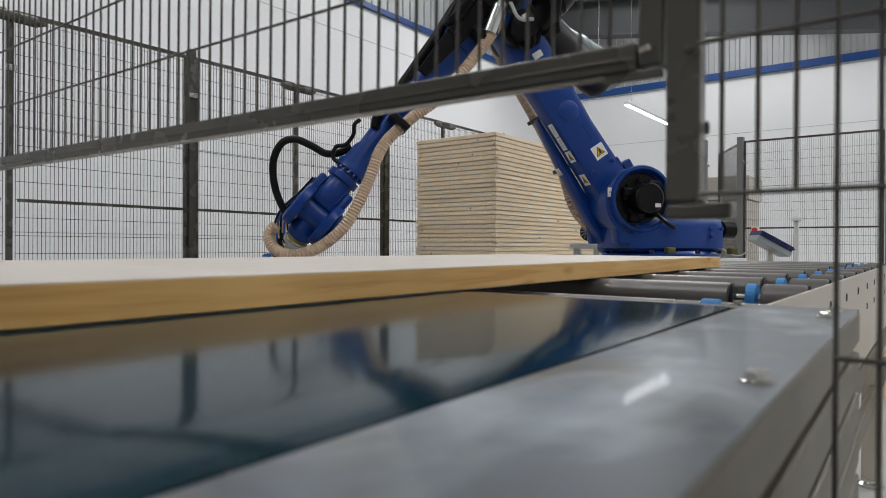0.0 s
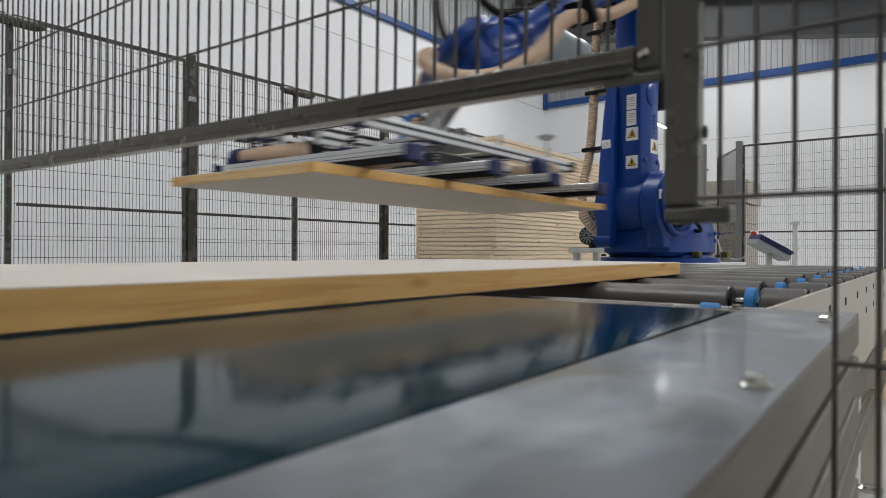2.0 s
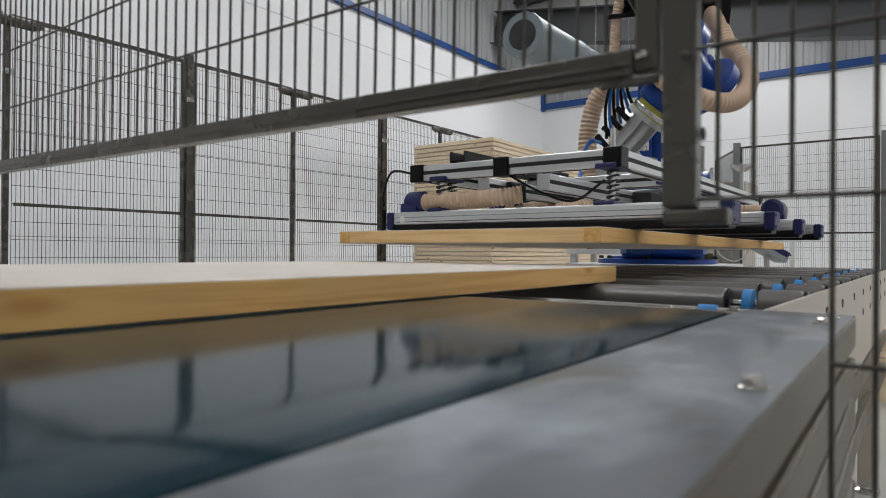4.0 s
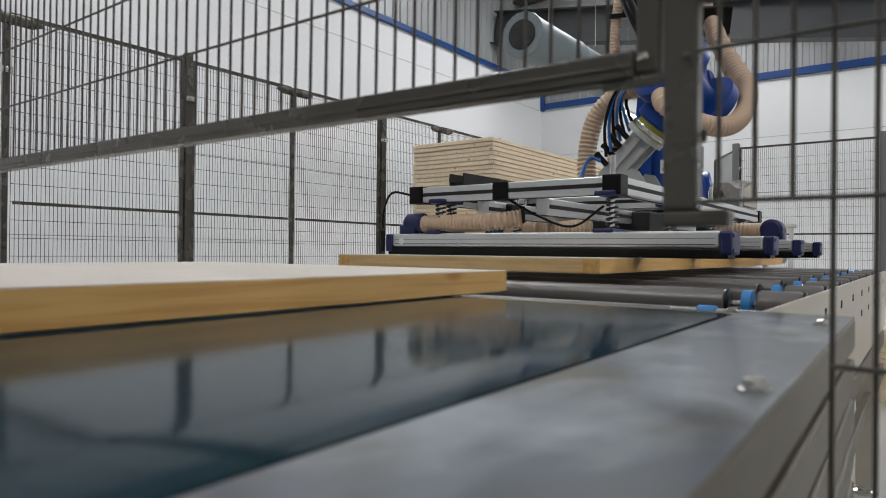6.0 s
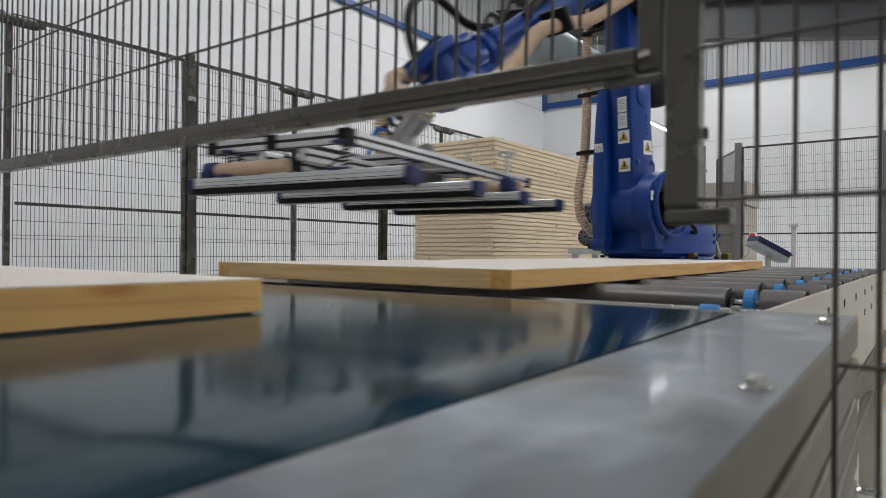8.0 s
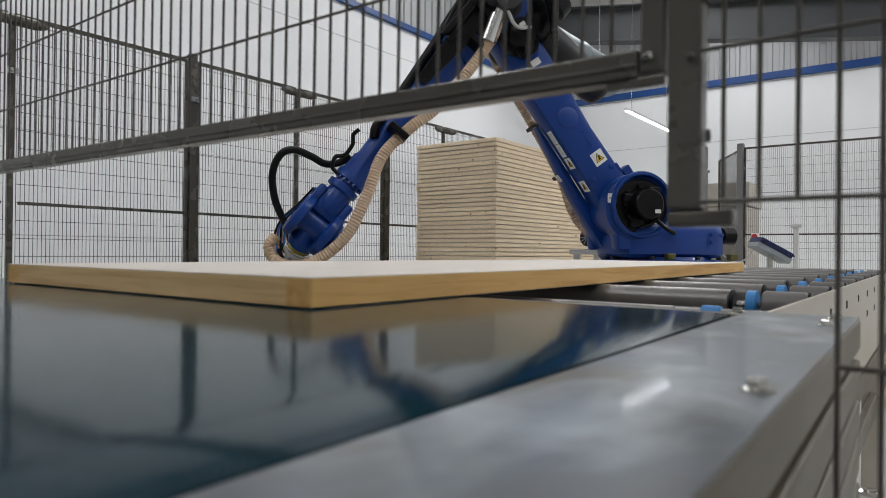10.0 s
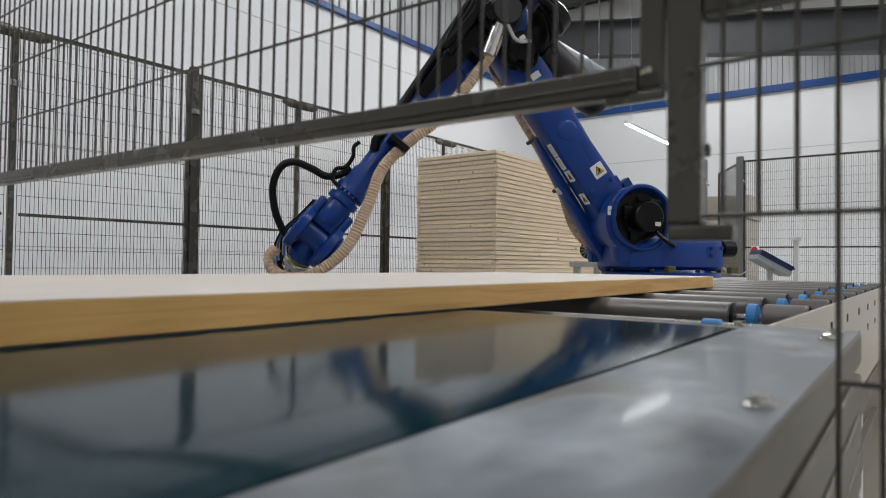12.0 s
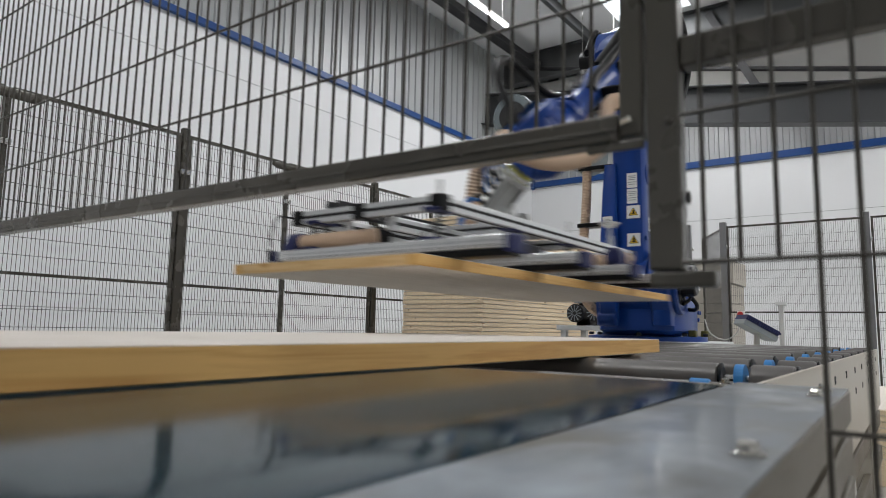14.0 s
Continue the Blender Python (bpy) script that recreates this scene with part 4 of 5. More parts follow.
    lathe(bm, (.19, -.18, -.23), (0, 1, 0), [(0, .04), (.008, .048), (.112, .048), (.12, .04)], 20)
    part("link_column", bm, M_BLUE, lower, smooth=True)
    bm = bmesh.new()
    box(bm, (-.135, -.10, .22), (-.105, .10, .30), .006)
    box(bm, (-.20, .03, .16), (-.135, .10, .24), .006)
    box(bm, (-.20, -.10, .16), (-.135, -.03, .24), .006)
    part("stop_lug", bm, M_BLUE, lower)
    for s in (-1, 1):
        for zz, xx in ((.30, -.08), (.30, .08), (.98, -.07), (.98, .07)):
            bm = bmesh.new()
            lathe(bm, (xx, s * .103, zz), (0, s, 0), [(0, .018), (.010, .018), (.013, .012)], 12)
            part("boss", bm, M_BLUE, lower, smooth=True)
        bm = bmesh.new()
        lathe(bm, (.0, s * .101, .74), (0, s, 0), [(0, .072), (.010, .072), (.016, .06)], 28)
        part("cover_disc", bm, M_BLUE, lower, smooth=True)
        # raised lettering of the casting, worn to plain bars
        for k in range(5):
            bm = bmesh.new()
            box(bm, (-.05, s * .106 - .003, .485 + .028 * k), (-.028, s * .106 + .003, .503 + .028 * k), .002, seg=1)
            part("cast_mark", bm, M_BLUE, lower)
        bm = bmesh.new()
        rod(bm, (.10, s * .118, .02), (.085, s * .112, .16), .008, 8)
        part("grease_pipe", bm, M_STEEL, lower)
    small = Matrix.Diagonal((1, .66, .66, 1))
    sticker("warning_label", warning, lower, pose(-.035, .1085, .40, 0, 0, -90) @ Matrix.Diagonal((1, .72, .72, 1)), "white label with a yellow warning triangle")
    for z in (.68, .575):
        sticker("rating_plate", plate, lower, pose(.1345, .035, z, 0, 0, 180) @ Matrix.Diagonal((1, .75, .58, 1)), "white printed rating plate")
    for z in (.47, .285):
        sticker("warning_label", warning, lower, pose(.1325 + (.0005 if z < .3 else 0), .04, z, 0, 0, 180) @ small, "white label with a yellow warning triangle")
    sticker("prohibition_label", prohibited, lower, pose(.1965, -.112, .40, 0, -6, 180) @ Matrix.Diagonal((1, .72, .72, 1)), "white label with a grey prohibition ring")
    sticker("rating_plate", plate, lower, pose(.0, -.1075, 1.08, 0, 0, 90), "white printed rating plate")
    sticker("label", lambda b: box(b, (-.001, -.035, -.022), (.001, .035, .022)), lower, pose(-.02, .1075, 1.16, 0, 0, -90), "small white label")
    bm = bmesh.new()
    tube(bm, [(-.02, -.18, -.20), (.07, -.25, -.17), (.155, -.30, -.06), (.17, -.31, .12), (.11, -.30, .36), (.085, -.29, .62), (.07, -.29, .85), (.06, -.28, 1.2), (.06, -.22, 1.5), (.03, -.14, 1.72)], .034, 12, 8, .006, .020)
    part("hose", bm, M_HOSE, lower, "beige corrugated suction hose", smooth=True)
    for z, x in ((.40, .105), (.80, .072), (1.22, .06)):
        bm = bmesh.new()
        box(bm, (x - .045, -.34, z - .014), (x + .045, -.10, z + .014), .006)
        part("hose_clamp", bm, M_BLACK, lower, "black hose clamp")
    bm = bmesh.new()
    d = Vector((-.15, 0, -.62))
    lathe(bm, (-.19, 0, 1.40), d, [(0, .08), (.04, .115), (.58, .12), (.66, .105), (.70, .07), (.71, .02)], 32)
    box(bm, (-.28, -.05, 1.28), (-.10, .05, 1.40), .01)
    box(bm, (-.36, -.05, .92), (-.12, .05, 1.02), .01)
    part("balancer", bm, M_DARKMETAL, lower, "dark grey cylindrical balancer", smooth=True)

    bm = bmesh.new()
    lathe(bm, (-.10, .05, 1.36), (-1, 0, .22), [(0, .12), (.02, .135), (.18, .135), (.20, .11), (.22, .11), (.24, .125), (.33, .12), (.36, .08), (.37, .02)], 28)
    part("elbow_drive", bm, M_BLACK, lower, "black elbow drive motor", smooth=True)

    for s in (-1, 1):
        bm = bmesh.new()
        lathe(bm, (.0, s * .10, 1.36), (0, s, 0), [(0, .125), (.015, .13), (.05, .125), (.055, .10), (.13, .095), (.14, .08)], 28)
        part("side_drive", bm, M_BLACK, lower, "black round drive housing", smooth=True)
        bm = bmesh.new()
        box(bm, (-.13, s * .15 - .045, 1.40), (-.04, s * .15 + .045, 1.52), .012)
        rod(bm, (-.085, s * .15, 1.40), (-.085, s * .15, 1.35), .02, 10)
        part("plug_box", bm, M_BLACK, lower, "black plug box")
        for k in range(3):
            bm = bmesh.new()
            tube(bm, [(-.085 + .05 * k, s * .17, 1.36), (-.06 + .05 * k, s * (.21 + .01 * k), 1.27), (.0 + .04 * k, s * .20, 1.22), (.07, s * (.17 - .01 * k), 1.30 + .02 * k), (.10, s * .16, 1.48)], .013, 8, 8)
            part("cable", bm, M_BLACK, lower, smooth=True)
        sticker("label", lambda b: box(b, (-.001, -.02, -.014), (.001, .02, .014)), lower, pose(-.02, s * .242, 1.40, 0, 0, -90 * s), "small white label")
    # upper arm: origin at the elbow, forward +x, up +z
    bm = bmesh.new()
    lathe(bm, (0, -.20, 0), (0, 1, 0), [(0, .17), (.015, .19), (.385, .19), (.40, .17)], 36)
    loft_rows = [(-.34, -.14, .13, -.15, .15), (-.1, -.16, .15, -.17, .17), (.2, -.15, .13, -.155, .155), (.42, -.125, .105, -.125, .125)]
    tmp = bmesh.new()
    loft(tmp, loft_rows)
    bmesh.ops.transform(tmp, matrix=Matrix(((0, 0, 1, 0), (0, 1, 0, 0), (1, 0, 0, 0.04), (0, 0, 0, 1))), verts=tmp.verts)
    bmesh.ops.reverse_faces(tmp, faces=tmp.faces)
    me = bpy.data.meshes.new("tmp")
    tmp.to_mesh(me)
    tmp.free()
    bm.from_mesh(me)
    bpy.data.meshes.remove(me)
    lathe(bm, (.40, 0, .03), (L2 - .46, 0, -.03), [(0, .125), (.05, .122), (.10, .116), (.45, .094), (.70, .078), (.90, .070), (.93, .083), (1.03, .087), (1.05, .102), (1.09, .102), (1.10, .08), (1.125, .08), (1.13, .104), (1.17, .104), (1.18, .072), (1.26, .068)], 36)
    upper = part("upper_arm", bm, M_BLUE, robot, smooth=True)
    bm = bmesh.new()
    rod(bm, (0, 0, 0), (.02, 0, 0), .011, 6)
    bolt = part("flange_bolt", bm, M_BLUE, upper, m=pose(1.488, .09, 0))
    for k in range(1, 16):
        a = 2 * math.pi * k / 16
        piece("flange_bolt", bolt.data, upper, pose(1.488, .09 * math.cos(a), .09 * math.sin(a)))
    for y, z in ((-.10, .07), (.10, .07), (0, -.10)):
        bm = bmesh.new()
        rod(bm, (-.32, y, z), (-.62, y, z), .08, 20, bevel=.012)
        lathe(bm, (-.62, y, z), (-1, 0, 0), [(0, .06), (.05, .06), (.06, .05)], 16)
        part("wrist_motor", bm, M_BLACK, upper, "black cylindrical wrist motor", smooth=True)
    for s in (-1, 1):
        bm = bmesh.new()
        lathe(bm, (0, s * .195, 0), (0, s, 0), [(0, .13), (.03, .13), (.04, .11), (.10, .10), (.14, .09)], 28)
        part("elbow_motor", bm, M_DARKMETAL if s > 0 else M_BLACK, upper, "dark elbow motor", smooth=True)
    bm = bmesh.new()
    loft(bm, [(-.32, -.03, .12, .15, .22), (.05, -.03, .14, .18, .24), (.42, .0, .12, .12, .18), (.72, .03, .10, .09, .13)])
    bmesh.ops.transform(bm, matrix=Matrix(((0, 0, 1, 0), (0, 1, 0, 0), (1, 0, 0, 0), (0, 0, 0, 1))), verts=bm.verts)
    bmesh.ops.reverse_faces(bm, faces=bm.faces)
    part("cable_cover", bm, M_BLACK, upper, "black cable cover beside the arm", smooth=True)
    # cable bundles and junction boxes round the elbow
    for k, (y, r) in enumerate(((.22, .024), (.26, .02), (.30, .022), (-.24, .024))):
        bm = bmesh.new()
        tube(bm, [(-.05, y, -.42 + .03 * k), (-.20, y + .03, -.22), (-.24 + .05 * k, y + .05, .02), (-.10 + .03 * k, y + .04, .20), (.16, y, .20 - .03 * k), (.40, y * .7, .14)], r, 10, 8)
        part("elbow_cable", bm, M_BLACK, upper, "black cable loop over the elbow", smooth=True)
    for x, y, z in ((-.14, .20, -.02), (.10, .19, .05), (-.28, .16, .16)):
        bm = bmesh.new()
        box(bm, (x - .07, y, z - .06), (x + .07, y + .09, z + .06), .012)
        rod(bm, (x, y + .09, z), (x, y + .13, z), .03, 14)
        part("junction_box", bm, M_BLACK, upper, "black junction box with a plug")
    bm = bmesh.new()
    box(bm, (-.03, .294, .06), (.03, .297, .10), .001)
    part("tag", bm, M_LABEL, upper, "small white tag")
    # fork and swivel at the arm's end, which roll about the arm's axis; origin at the elbow like the arm
    bm = bmesh.new()
    lathe(bm, (L2 - .27, 0, 0), (1, 0, 0), [(0, .08), (.04, .09), (.10, .095), (.16, .08)], 28)
    box(bm, (L2 - .24, -.07, -.078), (L2 - .07, .07, .078), .014)
    fork = part("wrist_fork", bm, M_BLUE, robot, smooth=True)
    for s in (-1, 1):
        z0, z1 = sorted((s * .072, s * .136))
        bm = bmesh.new()
        lathe(bm, (L2, 0, z0), (0, 0, 1), [(0, .145), (.008, .153), (.052, .153), (.064, .135)], 36)
        box(bm, (L2 - .235, -.08, z0 + .006), (L2 - .01, .08, z1 - .006), .02)
        part("fork_cheek", bm, M_BLUE, fork, smooth=True)
    bm = bmesh.new()
    lathe(bm, (L2, 0, -.074), (0, 0, 1), [(0, .08), (.148, .08)], 28)
    part("swivel_hub", bm, M_BLUE, fork, smooth=True)
    bm = bmesh.new()
    lathe(bm, (L2, 0, -.165), (0, 0, 1), [(0, .09), (.01, .11), (.022, .115), (.03, .105)], 32)
    part("swivel_cover", bm, M_BLUE, fork, smooth=True)
    for k in range(10):
        a = 2 * math.pi * k / 10
        bm = bmesh.new()
        rod(bm, (L2 + .115 * math.cos(a), .115 * math.sin(a), .132), (L2 + .115 * math.cos(a), .115 * math.sin(a), .143), .010, 6)
        part("cover_bolt", bm, M_BLUE, fork)
    # hose, sleeves and brackets along the arm
    bm = bmesh.new()
    run = spline([(-.12, .25, .06), (.05, .26, .0), (.25, .24, -.10), (.74, .18, -.12), (1.01, .17, -.07), (1.25, .16, -.05), (1.50, .17, -.13), (1.75, .17, -.19), (1.95, .13, -.17), (2.10, .08, -.09), (2.16, .02, .03),
                  (2.12, -.03, .12), (2.04, -.04, .13)], 8)
    cuts = [0] + [next(i for i, p in enumerate(run) if p.x > x) for x in (1.0, 1.1, 1.2, 1.3, 1.4, 1.5, 1.6, 1.7)] + [len(run) - 1]
    sections = []
    for k, (i, j) in enumerate(zip(cuts, cuts[1:])):
        if k:
            bm = bmesh.new()
        tube(bm, run[max(0, i - 1):j + 2], .038, 14, 2, .006, .020)
        ob = part("hose" if k == 0 else "hose_section", bm, M_HOSE, upper if k == 0 else fork if k == 8 else robot, "beige corrugated suction hose", smooth=True)
        if 0 < k < 8:
            sections.append((ob, k / 8))
    bm = bmesh.new()
    tube(bm, [(-.40, .10, .14), (-.15, .12, .20), (.2, .10, .175), (.55, .07, .145), (.85, .06, .115), (1.10, .06, .10), (1.18, .06, .06)], .030, 12, 10)
    part("cable_sleeve", bm, M_BLACK, upper, "black braided cable sleeve", smooth=True)
    bm = bmesh.new()
    tube(bm, [(-.45, .02, .08), (-.25, .03, .18), (.1, .02, .20), (.45, .01, .155), (.8, .0, .11)], .032, 12, 10)
    part("cable_sleeve", bm, M_BLACK, upper, "black braided cable sleeve", smooth=True)
    bm = bmesh.new()
    tube(bm, [(-.30, .20, -.06), (-.10, .26, .05), (.15, .24, .12), (.42, .18, .10)], .028, 10, 10)
    part("cable_sleeve", bm, M_BLACK, upper, "black braided cable sleeve", smooth=True)
    bm = bmesh.new()
    tube(bm, [(1.36, .0, .10), (1.44, .0, .13), (1.50, .0, .19), (1.52, .0, .28), (1.56, .0, .39), (1.64, .0, .43), (1.76, .0, .39), (1.87, .0, .28), (1.94, .0, .15), (1.96, .0, .08)], .0235, 12, 10)
    part("cable_arch", bm, M_BLACK, fork, "black cable sleeve in an arch", smooth=True)
    bm = bmesh.new()
    tube(bm, [(1.50, .05, .09), (1.49, .05, .14), (1.43, .05, .165), (1.38, .05, .13), (1.30, .05, .135), (1.25, .05, .17), (1.20, .05, .165)], .013, 8, 10)
    part("cable_bracket", bm, M_BLACK, upper, "black bent cable bracket", smooth=True)
    bm = bmesh.new()
    rod(bm, (-.05, .27, .03), (.28, .24, -.09), .051, 16)
    part("hose_pipe", bm, M_STEEL, upper, "bright steel hose pipe", smooth=True)
    bm = bmesh.new()
    tube(bm, [(.12, .22, .12), (.05, .30, .0), (.10, .30, -.16), (.02, .26, -.24)], .012, 8, 8)
    part("cable", bm, M_CASTGREY, upper, "pale grey cable", smooth=True)
    for x, z in ((.32, -.06), (1.08, -.03)):
        bm = bmesh.new()
        box(bm, (x - .02, .08, z - .07), (x + .02, .26, z + .07), .008)
        part("hose_clamp", bm, M_BLACK, upper, "black hose clamp")

    # wrist body: origin at the wrist centre, turned with the gripper
    bm = bmesh.new()
    a = Vector((0, .16, -.17)).normalized()
    lathe(bm, (0, 0, 0), -a, [(0, .068), (.05, .06), (.065, .045)], 24)
    lathe(bm, (0, 0, 0), a, [(0, .07), (.10, .075), (.12, .092), (.17, .092), (.18, .08)], 30)
    wrist = part("wrist", bm, M_BLUE, robot, smooth=True)
    bm = bmesh.new()
    lathe(bm, a * .18, a, [(0, .07), (.03, .07), (.032, .078), (.05, .078)], 28)
    part("tool_flange", bm, M_BRASS, wrist, "yellow-green tool flange", smooth=True)
    return turret, lower, upper, wrist, fork, sections


turret, lower_arm, upper_arm, wrist, wrist_fork, hose_sections = robot_parts()

# ---- vacuum gripper: origin at the middle of the held board's top ----
gripper = thing("vacuum_gripper", pose(2.71, 4.27, PZ), "aluminium profile vacuum gripper with four suction beams and springs", "gripper")


def profile(bm, lo, hi, axis):
    """A slotted aluminium profile: a plain box with dark strips painting the slots' shade."""
    box(bm, lo, hi, .003)
    oth = [i for i in range(3) if i != axis]
    for i in oth:
        j = [k for k in oth if k != i][0]
        c = (lo[j] + hi[j]) / 2
        for side in (lo[i] - .0012, hi[i] - .0008):
            l, h = list(lo), list(hi)
            l[i], h[i] = side, side + .002
            l[j], h[j] = c - .006, c + .006
            l[axis] += .002
            h[axis] -= .002
            box(bm, l, h, mat=1)


def spring_leg(x, y, z0, z1, double=False):
    for dx in ((-.03, .03) if double else (0,)):
        bm = bmesh.new()
        rod(bm, (x + dx, y, z0), (x + dx, y, z1 + (.05 if double else .115)), .008, 10)
        part("guide_pin", bm, M_STEEL, gripper)
        bm = bmesh.new()
        n, turns = 70, 7
        pts = [(x + dx + .016 * math.cos(2 * math.pi * turns * k / n), y + .016 * math.sin(2 * math.pi * turns * k / n), z0 + (z1 - z0) * k / n) for k in range(0, n + 1)]
        tube(bm, pts, .0032, 6, 1)
        part("spring", bm, M_DARKMETAL, gripper, smooth=True)
    bm = bmesh.new()
    box(bm, (x - .07, y - .03, z0 - .008), (x + .07, y + .03, z0 + .004), .004)
    part("spring_foot", bm, M_NAVY, gripper)
    bm = bmesh.new()
    box(bm, (x - .06, y - .03, z1 - .002), (x + .06, y + .03, z1 + .012), .004)
    part("spring_cap", bm, M_NAVY, gripper)


def gripper_parts():
    zf0, zf1 = .175, .225
    x0, x1, y0, y1 = -1.0, .85, -.365, .365
    for lo, hi, ax in (((x0, y0, zf0), (x0 + .045, y1, zf1), 1), ((x1 - .045, y0, zf0), (x1, y1, zf1), 1),
                       ((x0 + .045, y0, zf0), (x1 - .045, y0 + .045, zf1), 0), ((x0 + .045, y1 - .045, zf0), (x1 - .045, y1, zf1), 0),
                       ((x0 + .045, -.13, zf0 - .05), (x1 - .045, -.085, zf0), 0), ((x0 + .045, .085, zf0 - .05), (x1 - .045, .13, zf0), 0),
                       ((-.42, y0 + .045, zf0), (-.375, y1 - .045, zf1), 1), ((.18, y0 + .045, zf0), (.225, y1 - .045, zf1), 1)):
        bm = bmesh.new()
        profile(bm, lo, hi, ax)
        part("frame_profile", bm, [M_ALU, M_GAPSHADE], gripper)
    for x, y in ((x0 - .003, y0 - .003), (x0 - .003, y1 - .042), (x0 - .003, -.01), (x1 - .046, y0 - .003), (x1 - .046, y1 - .042)):
        bm = bmesh.new()
        box(bm, (x - .004, y - .004, zf0 - .004), (x + .052, y + .05, zf1 + .004), .003)
        part("corner_cap", bm, M_BLACK, gripper, "black corner cap")
    for k, x in enumerate((-.99, -.46, .07, .60)):
        yl, yr = .425, -.632
        bm = bmesh.new()
        box(bm, (x - .04, yr, .027), (x + .04, yl, .070), .006, seg=3)
        beam = part("suction_beam", bm, M_ALU, gripper, "silver aluminium suction beam")
        # grooves are thin darker strips on the beam, shade put into colour
        for z, mat in ((.035, M_DARKMETAL), (.050, M_GALV)):
            for q in (-.0412, .0394):
                bm = bmesh.new()
                box(bm, (x + q, yr + .01, z), (x + q + .0018, yl - .01, z + .0022))
                part("groove", bm, mat, beam)
        for ya, yb in ((yr - .03, yr - .0005), (yl + .0005, yl + .03)):
            bm = bmesh.new()
            box(bm, (x - .044, ya, .010), (x + .044, yb, .070), .006)
            for zz in (.022, .058):
                rod(bm, (x - .03, ya - .003 if ya < 0 else yb, zz), (x - .03, ya if ya < 0 else yb + .003, zz), .005, 8)
            part("end_cap", bm, M_NAVY, beam, "navy blue end cap")
        bm = bmesh.new()
        box(bm, (x - .0395, yr - .02, .0005), (x + .0395, yl + .02, .0268), .004)
        part("foam_pad", bm, M_BLACK, beam, "black suction foam")
        for y in (-.33, .25):
            spring_leg(x if abs(x) < .9 else x * .97, y, .075, .172, double=(y > 0))
        bm = bmesh.new()
        lathe(bm, (x - .0402, yl - .04, .045), (-1, 0, 0), [(0, .011), (.0012, .011), (.0016, .009)], 20)
        part("maker_plate", bm, [M_LABEL], beam, "small pale round maker's plate")
        # blue hose socket and hose on the beam
        bm = bmesh.new()
        lathe(bm, (x, .39, .104), (0, -1, 0), [(0, .028), (.01, .036), (.07, .036), (.075, .031)], 20)
        box(bm, (x - .035, .33, .066), (x + .035, .40, .10), .006)
        part("hose_socket", bm, M_NAVY, beam, "navy blue hose socket", smooth=True)
        bm = bmesh.new()
        tube(bm, [(x, .315, .103), (x, .18, .104), (x + .01, .06, .106), (x + .06 * (1 if x < 0 else -1), -.02, .118)], .030, 12, 8, .005, .013)
        part("hose", bm, M_HOSE, beam, "beige corrugated suction hose", smooth=True)
        if k == 2:
            bm = bmesh.new()
            lathe(bm, (x - .05, -.56, .108), (1, 0, 0), [(0, .028), (.01, .040), (.085, .040), (.09, .034)], 20)
            box(bm, (x - .035, -.60, .066), (x + .035, -.52, .10), .006)
            part("hose_socket", bm, M_NAVY, beam, "navy blue hose socket", smooth=True)
            bm = bmesh.new()
            tube(bm, [(x + .04, -.56, .108), (x + .14, -.55, .110), (x + .20, -.45, .112), (x + .18, -.30, .12)], .034, 12, 8, .005, .016)
            part("hose", bm, M_HOSE, beam, "beige corrugated suction hose", smooth=True)
    # middle valve block, cable tray, bracket up to the wrist
    bm = bmesh.new()
    box(bm, (-.28, -.20, .10), (.05, .12, .172), .006)
    part("valve_block", bm, M_DARKMETAL, gripper)
    bm = bmesh.new()
    box(bm, (-.93, .20, .228), (-.15, .26, .234))
    for y in (.20, .256):
        box(bm, (-.93, y, .234), (-.15, y + .004, .275))
    for k in range(9):
        box(bm, (-.93 + .09 * k, .198, .245), (-.90 + .09 * k, .262, .262))
    part("cable_tray", bm, M_DARKMETAL, gripper, "dark slotted cable tray")
    for x, y in ((-.8, .1), (.5, -.2), (.42, .22)):
        bm = bmesh.new()
        box(bm, (x - .05, y - .035, .11), (x + .05, y + .035, .172), .006)
        part("valve", bm, M_BLACK, gripper)
    a = Vector((0, .16, -.17)).normalized()
    top = WOFF + a * .23
    bm = bmesh.new()
    box(bm, (-.16, -.16, .226), (.16, .18, .246), .004)
    part("mount_plate", bm, M_CASTGREY, gripper)
    for s in (-1, 1):
        bm = bmesh.new()
        pts = [(top.y - .035, top.z - .03), (top.y + .035, top.z + .035), (.10, .365), (.12, .32), (.12, .246), (.035, .246), (.035, .305)]
        f0 = [bm.verts.new((s * .042 - .006, y, z)) for y, z in pts]
        f1 = [bm.verts.new((s * .042 + .006, y, z)) for y, z in pts]
        bm.faces.new(f0[::-1])
        bm.faces.new(f1)
        for i in range(len(pts)):
            bm.faces.new((f0[i], f0[(i + 1) % len(pts)], f1[(i + 1) % len(pts)], f1[i]))
        part("bracket_cheek", bm, M_CASTGREY, gripper, "pale grey welded bracket cheek")
        bm = bmesh.new()
        gs = [(-.15, .246), (.03, .246), (.03, .30), (-.05, .36), (-.09, .35)]
        f0 = [bm.verts.new((s * .10 - .005, y, z)) for y, z in gs]
        f1 = [bm.verts.new((s * .10 + .005, y, z)) for y, z in gs]
        bm.faces.new(f0[::-1])
        bm.faces.new(f1)
        for i in range(5):
            bm.faces.new((f0[i], f0[(i + 1) % 5], f1[(i + 1) % 5], f1[i]))
        part("gusset", bm, M_CASTGREY, gripper)
    bm = bmesh.new()
    lathe(bm, top - a * .005, a, [(0, .085), (.022, .085)], 28)
    box(bm, (-.036, -.007, .018), (.036, .007, .22), .003, m=Matrix.Translation(top) @ frame_from(a))
    part("bracket_head", bm, M_CASTGREY, gripper)
    bm = bmesh.new()
